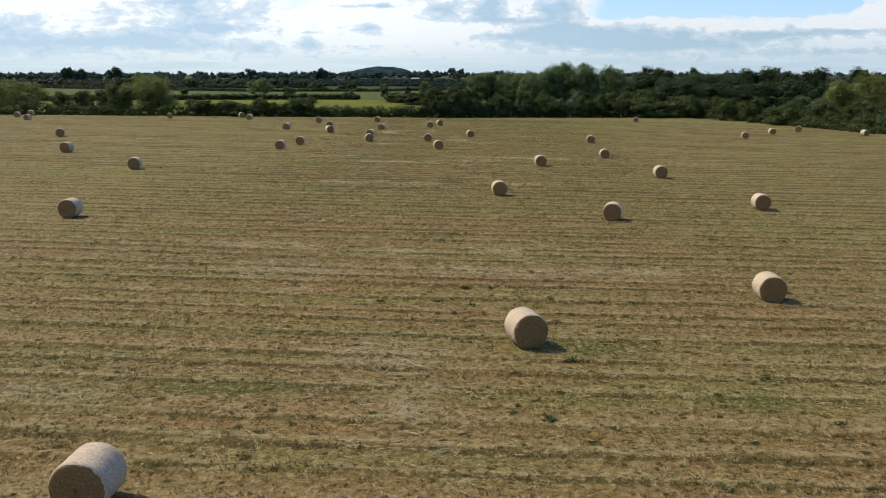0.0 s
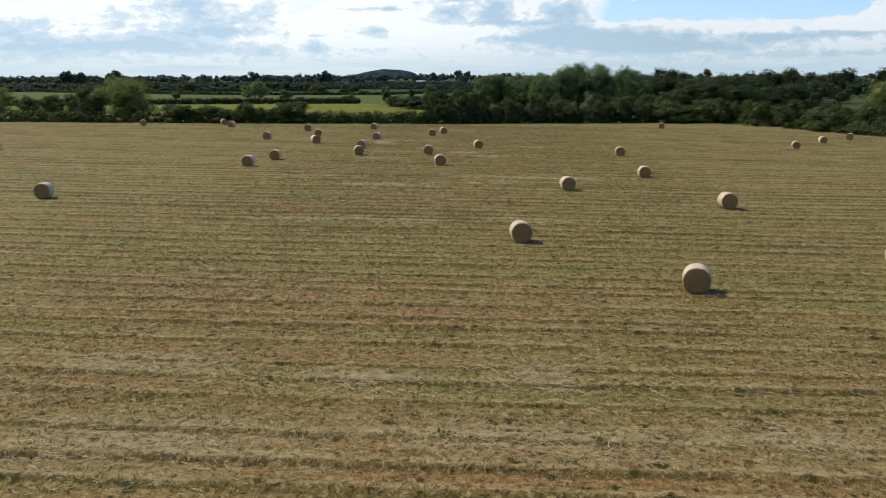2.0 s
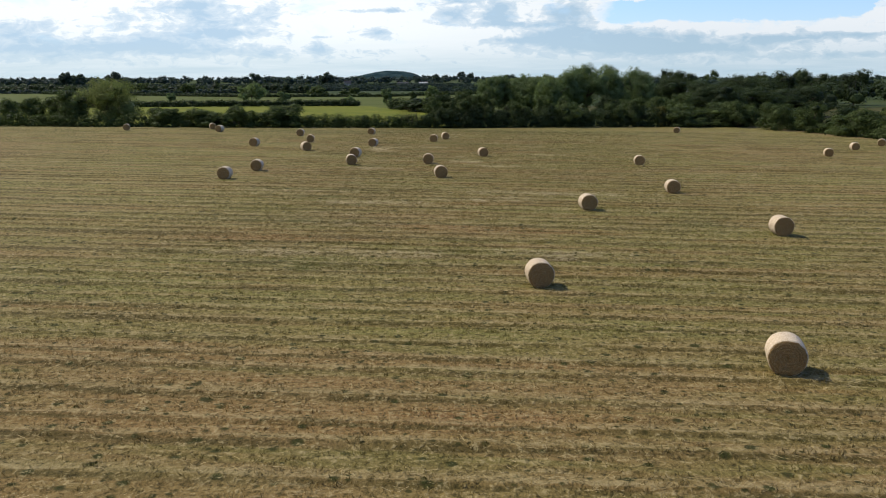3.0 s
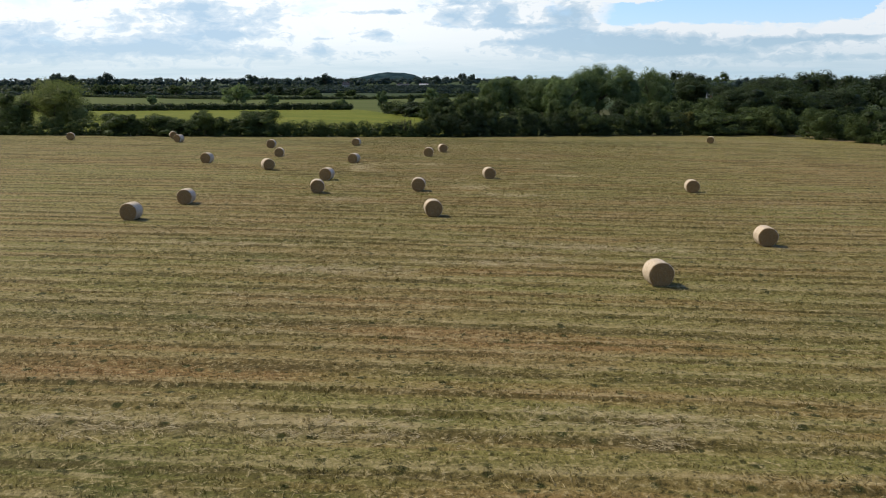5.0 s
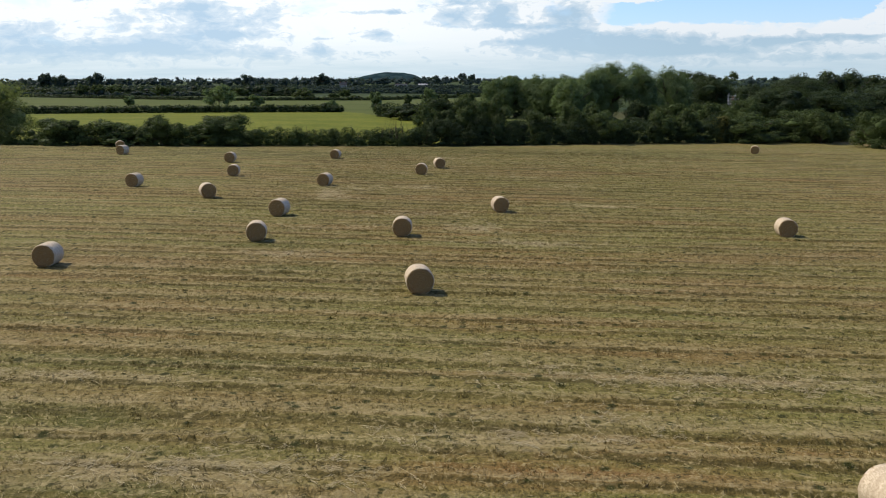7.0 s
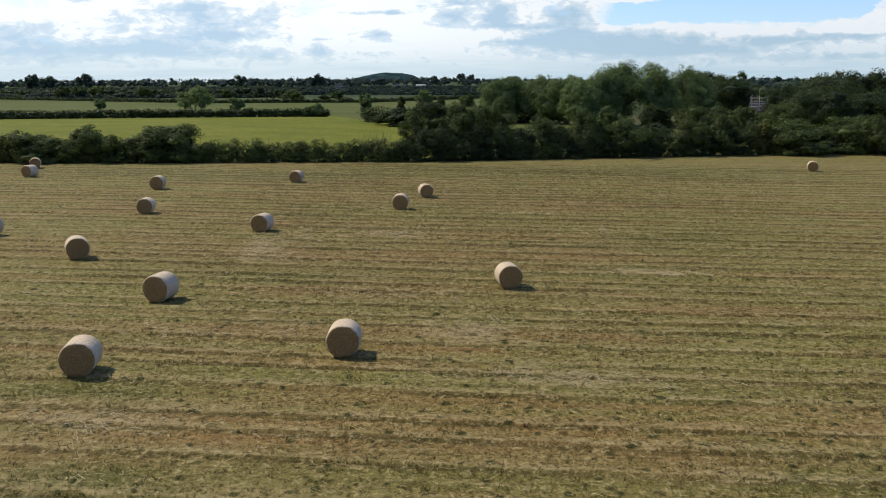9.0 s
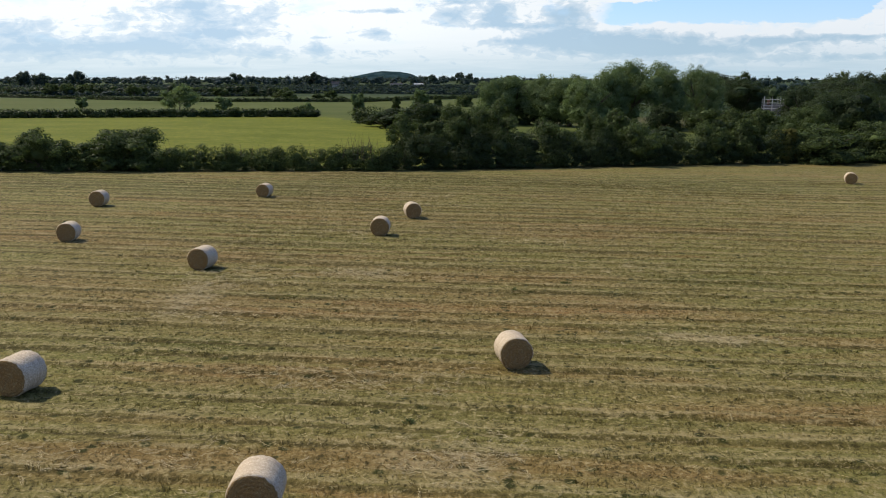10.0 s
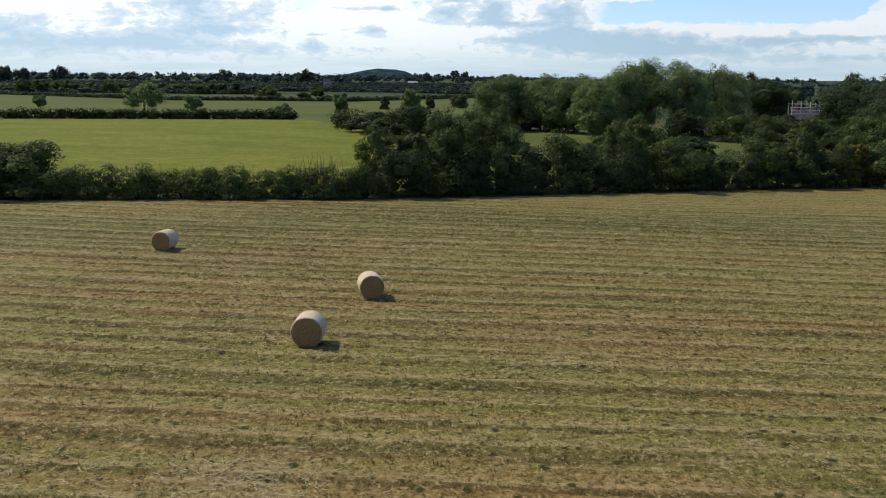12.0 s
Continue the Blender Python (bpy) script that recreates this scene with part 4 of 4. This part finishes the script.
# ---- distant woods and hill ----
def woods(name, x0, x1, y0, y1, number, low, high, seed, leaves, label, leaf=0.8, per=110, spread=(0.42, 0.75)):
    rng = np.random.default_rng(seed)
    order = np.sort(rng.uniform(x0, x1, number))
    vs, fs, base = [], [], 0
    for k in range(0, number, 12):
        lobes = []
        for x in order[k:k + 12]:
            y = rng.uniform(y0, y1)
            h, w = rng.uniform(low, high) * rng.choice((1.0, 1.0, 0.8, 1.12)), rng.uniform(*spread)
            z = float(land(x, y))
            lobes.append((x, y, z + h * 0.36, h * w, h * w, h * 0.40))
            for _ in range(3):
                lobes.append((x + rng.normal(0, 0.3) * h, y + rng.normal(0, 0.2) * h, z + h * rng.uniform(0.5, 0.74), h * w * rng.uniform(0.4, 0.7), h * w * 0.6, h * rng.uniform(0.18, 0.28)))
        a, b = leaf_cloud(lobes, per * 12, leaf, seed + k, core=0.62, clumps=7)
        vs.append(a)
        fs.append(b + base)
        base += len(a)
    ob = new(name, mesh_of(name, np.concatenate(vs), np.concatenate(fs), M[leaves]))
    return tagged(ob, label, "wood", kind="stuff")


FAR = "dark line of distant woodland under the sky"
woods("far_wood", -1100, 160, 1180, 1700, 420, 9, 14.5, 31, "leaf_haze", FAR, 0.75, 70)
woods("far_wood", 40, 900, 640, 950, 260, 8, 13.5, 32, "leaf_haze", FAR, 0.7, 80)
woods("far_wood", -1700, 1700, 1900, 2600, 330, 9, 15, 34, "leaf_haze", FAR, 1.4, 60)
woods("side_wood", 70, 330, 400, 620, 150, 7, 12.5, 33, "leaf_dark_shaded", "dark green woodland beyond the field hedge", 0.40, 260)
woods("thicket", -14, 24, 262, 300, 32, 2.0, 3.6, 35, "leaf_dark_shaded", "dark tangled thicket behind the field hedge", 0.20, 620, (0.5, 0.8))
woods("thicket", 46, 130, 268, 380, 90, 2.6, 4.6, 36, "leaf_dark_shaded", "scrub and young trees behind the hedge, shade in their leaf colour", 0.26, 620, (0.5, 0.8))
woods("hedgerow_trees", -720, 0, 700, 1250, 26, 4, 8, 37, "leaf_haze", "scattered trees along distant field hedges", 0.5, 120)


def make_hill():
    rng = np.random.default_rng(4)
    xs, ys = np.linspace(-560, 60, 60), np.linspace(2800, 3500, 24)
    X, Y = np.meshgrid(xs, ys)
    H = 34 * np.exp(-((X + 355) / 125) ** 2) * (X < -355) + (34 - 0.06 * (X + 355)) * np.exp(-((X + 355) / 112) ** 6) * (X >= -355)
    Z = -4 + H * np.exp(-((Y - 3100) / 220) ** 2) + rng.normal(0, 0.6, X.shape)
    n, m = X.shape
    i = np.arange(n - 1)[:, None] * m + np.arange(m - 1)[None, :]
    f = np.stack([i, i + 1, i + m + 1, i + m], -1).reshape(-1, 4)
    return tagged(new("hill", mesh_of("hill", np.stack([X, Y, Z], -1).reshape(-1, 3), f, M["hill"], True)), "low wooded hill on the horizon", "hill", kind="structure")


make_hill()


# ---- farmhouse under scaffolding ----
def box(bm, x0, x1, y0, y1, z0, z1):
    v = [bm.verts.new(p) for p in ((x0, y0, z0), (x1, y0, z0), (x1, y1, z0), (x0, y1, z0), (x0, y0, z1), (x1, y0, z1), (x1, y1, z1), (x0, y1, z1))]
    for q in ((3, 2, 1, 0), (4, 5, 6, 7), (0, 1, 5, 4), (1, 2, 6, 5), (2, 3, 7, 6), (3, 0, 4, 7)):
        bm.faces.new([v[k] for k in q])


def block(name, size, mat, parent, bevel=0.0, label=""):
    bm = bmesh.new()
    box(bm, *size)
    if bevel:
        bmesh.ops.bevel(bm, geom=bm.edges[:], offset=bevel, segments=2, affect="EDGES")
    return part(name, bm, mat, parent, label)


def gable(name, x0, x1, y0, y1, eaves, ridge, over, thick, mat, parent):
    """A pitched roof of real thickness with its ridge along x."""
    bm = bmesh.new()
    ym = (y0 + y1) / 2
    prof = [(y0 - over, eaves - over * 0.5), (ym, ridge), (y1 + over, eaves - over * 0.5), (y1 + over, eaves - over * 0.5 - thick), (ym, ridge - thick), (y0 - over, eaves - over * 0.5 - thick)]
    a = [bm.verts.new((x0 - over, y, z)) for y, z in prof]
    b = [bm.verts.new((x1 + over, y, z)) for y, z in prof]
    for k in range(6):
        bm.faces.new((a[k], a[(k + 1) % 6], b[(k + 1) % 6], b[k]))
    for s in (a, b):
        bm.faces.new((s[0], s[1], s[4], s[5]))
        bm.faces.new((s[1], s[2], s[3], s[4]))
    bmesh.ops.recalc_face_normals(bm, faces=bm.faces[:])
    return part(name, bm, mat, parent)


def house(x, y, turn, w, d, eaves, ridge, roof, label, windows=3, storeys=1):
    ob = new("house")
    ob.matrix_world = pose(x, y, float(land(x, y)), 0, 0, turn)
    bm = bmesh.new()
    box(bm, -w / 2, w / 2, -d / 2, d / 2, -0.3, eaves)
    for s in (-1, 1):
        g = [bm.verts.new(p) for p in ((s * w / 2, -d / 2, eaves), (s * w / 2, d / 2, eaves), (s * w / 2, 0, ridge - 0.25), (s * (w / 2 - 0.3), -d / 2, eaves), (s * (w / 2 - 0.3), d / 2, eaves), (s * (w / 2 - 0.3), 0, ridge - 0.25))]
        for q in ((0, 1, 2), (3, 5, 4), (0, 2, 5, 3), (1, 4, 5, 2)):
            bm.faces.new([g[k] for k in q])
    wall = part("wall", bm, M["render"], ob)
    gable("roof", -w / 2, w / 2, -d / 2, d / 2, eaves, ridge, 0.35, 0.2, M[roof], ob)
    for s in (-0.36, 0.36):
        block("chimney", (s * w - 0.4, s * w + 0.4, -0.35, 0.35, ridge - 0.6, ridge + 1.0), M["tile"], ob, 0.04)
    for st in range(storeys):
        for k in range(windows):
            cx = (k - (windows - 1) / 2) * w / windows
            z = 1.0 + st * 2.5
            frame_ob = block("window", (cx - 0.55, cx + 0.55, -d / 2 - 0.05, -d / 2 + 0.02, z, z + 1.2), M["render"], ob, 0.02)
            block("pane", (cx - 0.47, cx + 0.47, -d / 2 - 0.07, -d / 2 - 0.054, z + 0.08, z + 1.12), M["glass"], frame_ob)
    return tagged(ob, label, "house")


def scaffold(x, y, turn, w, d, levels, top):
    """Tubes and boards round a house."""
    ob = new("scaffolding")
    ob.matrix_world = pose(x, y, float(land(x, y)), 0, 0, turn)

    def tube(name, a, b, r=0.055):
        v, f = limb([a, tuple((p + q) / 2 for p, q in zip(a, b)), b], [r] * 3, 6)
        under(new(name, mesh_of(name, v, f, M["pole"], True)), ob)

    rng = random.Random(2)
    xs = [-w / 2 + w * k / 4 for k in range(5)]
    for px in xs:
        for py in (-d / 2 - 1.0, -d / 2 + 0.0):
            tube("pole", (px, py, 0), (px, py, top + rng.uniform(-0.2, 0.5)))
        tube("pole", (px, d / 2 + 0.8, 0), (px, d / 2 + 0.8, top + rng.uniform(-0.3, 0.3)))
    for z in levels:
        for py in (-d / 2 - 1.0, -d / 2):
            for dz in (0.0, 0.9):
                tube("rail", (-w / 2 - 0.4, py, z + dz), (w / 2 + 0.4, py, z + dz), 0.05)
        block("board", (-w / 2 - 0.2, w / 2 + 0.2, -d / 2 - 0.95, -d / 2 - 0.15, z - 0.06, z), M["render"], ob)
        for px in xs:
            tube("rail", (px, -d / 2 - 1.1, z), (px, -d / 2 + 0.1, z), 0.05)
    tube("brace", (w / 2 - 2.6, -d / 2 - 1.05, levels[-1]), (w / 2 + 0.1, -d / 2 - 1.05, top + 0.9), 0.07)
    tube("brace", (w / 2 - 1.2, -d / 2 - 1.05, levels[-1]), (w / 2 + 1.4, -d / 2 - 1.05, top + 0.8), 0.07)
    return tagged(ob, "galvanised scaffolding tubes and boards round a white house", "scaffolding")


house(75.4, 377, -12, 7.4, 5.6, 3.3, 5.7, "slate", "white rendered farmhouse behind trees under scaffolding")
scaffold(75.4, 377, -12, 8.2, 6.0, (4.5, 6.0), 7.3)
house(-173, 1100, 10, 8, 6, 3.4, 6.2, "slate", "pale distant farmhouse among dark hedges")
house(-117, 1200, -5, 15, 7, 2.4, 3.8, "slate", "long pale barn roof among distant trees", 4, 1)
house(-92, 1215, 4, 11, 6, 2.4, 3.8, "render", "long pale barn roof among distant trees", 3, 1)


# ---- twigs standing out of the hedge ----
def make_twigs():
    rng = np.random.default_rng(21)
    pieces = []
    for k in range(90):
        x = rng.uniform(-46, -13) if k < 60 else rng.uniform(-20.5, -15.5)
        y = float(edge_y(x)) + rng.uniform(0.6, 2.4)
        z = float(land(x, y))
        h = rng.uniform(2.4, 3.4) if k < 60 else rng.uniform(3.0, 4.6)
        lean = rng.normal(0, 0.35, 2)
        pieces.append(limb([(x, y, z + 1.2), (x + lean[0] * 0.5, y + lean[1] * 0.5, z + h * 0.75), (x + lean[0], y + lean[1], z + h)], [0.030, 0.020, 0.008], 4))
    v, f = joined(pieces)
    return tagged(new("hedge_twigs", mesh_of("hedge_twigs", v, f, M["bark"])), "bare twigs and bramble shoots standing out of the hedge", "twigs", kind="stuff")


make_twigs()


# ---- weeds, stubble and loose straw ----
WEEDS = [(-3.4, 44.0), (-0.9, 44.3), (0.6, 43.7), (-0.2, 42.5), (1.4, 47.1), (0.2, 47.0), (-0.7, 51.0), (-1.0, 172.7), (-4.7, 154.0), (3.0, 30.7), (4.2, 36.3), (-14.4, 160.5), (-7.3, 143.9), (1.8, 174.7)]
# thicker patches of straw left behind
PATCHES = np.array([(-1.6, 32.4), (-0.9, 28.1), (-15.6, 53.0), (-10.0, 48.0), (-7.7, 45.8), (-4.2, 55.0), (2.1, 56.5), (3.9, 54.3), (-12.2, 56.0), (-8.5, 54.9), (-4.0, 55.6), (2.5, 57.2),
                    (-10.6, 110.9), (-7.7, 111.2), (1.7, 115.2), (6.7, 119.2), (9.4, 119.2), (-12.6, 104.2), (-3.1, 152.3), (-5.9, 157.6), (-11.3, 150.6), (-15.4, 150.3), (-8.4, 157.7),
                    (-6.9, 157.5), (-15.3, 166.5), (-16.2, 173.6), (0.2, 187.6), (-7.0, 204.7), (6.0, 179.3), (-7.0, 211.2), (-9.4, 200.5), (-10.3, 196.5), (-12.9, 189.1), (-17.3, 171.5),
                    (-17.4, 173.7), (-15.6, 175.6), (-15.3, 166.0), (1.4, 119.4), (4.2, 119.2), (-1.9, 119.4), (-24.7, 156.5), (-11.1, 99.2), (-12.5, 88.6), (-1.6, 30.0), (11.1, 34.6)])


def make_weeds():
    meshes = []
    for k in range(3):
        rng = np.random.default_rng(50 + k)
        v, f = [], []
        for _ in range(46):
            a, t = rng.uniform(0, 6.28), rng.uniform(0.3, 1.2)
            d = np.array([math.cos(a) * math.cos(t), math.sin(a) * math.cos(t), math.sin(t)])
            s = np.array([-math.sin(a), math.cos(a), 0]) * rng.uniform(0.02, 0.045)
            n = rng.uniform(0.14, 0.34)
            r = np.array([rng.normal(0, 0.08), rng.normal(0, 0.08), 0])
            b = len(v)
            v += [r, r + d * n * 0.55 - s, r + d * n - (0, 0, 0.05), r + d * n * 0.55 + s]
            f.append((b, b + 1, b + 2, b + 3))
        meshes.append(mesh_of("weed", v, f, M["leaf"]))
    rng = random.Random(3)
    for k, (x, y) in enumerate(WEEDS):
        ob = new("weed", meshes[k % 3])
        s = rng.uniform(0.6, 1.0)
        ob.matrix_world = pose(x, y, float(land(x, y)) + 0.02, 0, 0, rng.uniform(0, 360)) @ Matrix.Diagonal((s * 1.3, s, s * 0.8, 1))
        tagged(ob, "dark green leafy weed growing in the stubble", "weed", "weeds in the stubble")


make_weeds()


def row_height(x, y):
    return land(x, y) + swath(x, y)


def make_stubble():
    rng = np.random.default_rng(61)
    tufts, each = 62000, 6
    n = tufts * each
    cy = rng.uniform(16, 229, tufts)
    cx = rng.uniform(-24, 22, tufts) + rng.normal(0, 4.5, tufts)
    size = np.repeat(rng.uniform(0.03, 0.12, tufts), each)
    x = np.repeat(cx, each) + rng.normal(0, 1, n) * size * 1.3
    y = np.repeat(cy, each) + rng.normal(0, 1, n) * size * 0.8
    stay = y < edge_y(x) - 0.8
    x, y, size = x[stay], y[stay], size[stay]
    n = len(x)
    z = row_height(x, y) - 0.01
    h = rng.uniform(0.06, 0.13, n) * (0.7 + 4.0 * size)
    w = rng.uniform(0.010, 0.024, n)
    a = rng.uniform(0, np.pi, n)
    lean = rng.normal(0, 0.55, (n, 2)) * h[:, None]
    p = np.stack([x, y, z], -1)
    s = np.stack([np.cos(a) * w, np.sin(a) * w, np.zeros(n)], -1)
    tip = p + np.stack([lean[:, 0], lean[:, 1], h], -1)
    v = np.stack([p - s, p + s, tip], 1).reshape(-1, 3)
    f = np.arange(3 * n).reshape(-1, 3)
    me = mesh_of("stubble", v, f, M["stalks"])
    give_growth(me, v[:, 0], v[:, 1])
    return tagged(new("stubble", me), "short standing stubble of the mown field", "stubble", kind="stuff")


def straw_mesh(x, y, z, a, half, tilt, width):
    n = len(x)
    d = np.stack([np.cos(a) * half, np.sin(a) * half, tilt * half], -1)
    s = np.stack([-np.sin(a), np.cos(a), np.full(n, 0.4)], -1) * width[:, None]
    p = np.stack([x, y, z], -1)
    return np.stack([p - d - s, p + d - s, p + d + s, p - d + s], 1).reshape(-1, 3), np.arange(4 * n).reshape(-1, 4)


def make_straw():
    rng = np.random.default_rng(62)
    n = 36000
    y = rng.uniform(16, 228, n)
    row = np.round(y / 2.05) * 2.05 + 0.5 + rng.normal(0, 0.22, n)
    y = np.where(rng.random(n) < 0.5, row, y)
    x = rng.uniform(-26, 24, n) + rng.normal(0, 5, n)
    y = np.minimum(y, edge_y(x) - 0.8)
    v, f = straw_mesh(x, y, row_height(x, y) + rng.uniform(0.02, 0.10, n), rng.normal(0, 0.75, n), rng.uniform(0.05, 0.18, n), rng.normal(0, 0.16, n), rng.uniform(0.003, 0.006, n))
    return tagged(new("loose_straw", mesh_of("loose_straw", v, f, M["straw"])), "pale loose straw lying on the stubble", "straw", kind="stuff")


def make_wisps():
    """Bleached straw in short curved wisps, where the baler left some behind."""
    rng = np.random.default_rng(63)
    xs, ys, an = [], [], []
    spots = [(x, y, 1.6, 0.8, 26) for x, y in PATCHES] + [(x, y, hx * 0.6, hy * 0.6, int(16 * hx * hy) + 12) for x, y, hx, hy in BLEACHED]
    for cx, cy, wide, deep, number in spots:
        for _ in range(number):
            a, bend = rng.normal(0, 0.9), rng.normal(0, 1.5)
            t = np.linspace(-0.5, 0.5, 14) * rng.uniform(0.3, 0.9)
            ang = a + bend * t
            step = np.full(14, t[1] - t[0])
            xs.append(cx + rng.normal(0, wide) + np.cumsum(np.cos(ang) * step) + rng.normal(0, 0.03, 14))
            ys.append(cy + rng.normal(0, deep) + np.cumsum(np.sin(ang) * step) + rng.normal(0, 0.03, 14))
            an.append(ang + rng.normal(0, 0.30, 14))
    x, y, a = np.concatenate(xs), np.concatenate(ys), np.concatenate(an)
    n = len(x)
    v, f = straw_mesh(x, y, row_height(x, y) + rng.uniform(0.02, 0.10, n), a, rng.uniform(0.04, 0.11, n), rng.normal(0, 0.15, n), rng.uniform(0.003, 0.0065, n))
    return tagged(new("straw_wisps", mesh_of("straw_wisps", v, f, M["wisp"])), "bleached wisps of straw left on the stubble", "straw", kind="stuff")


make_stubble()
make_straw()
make_wisps()
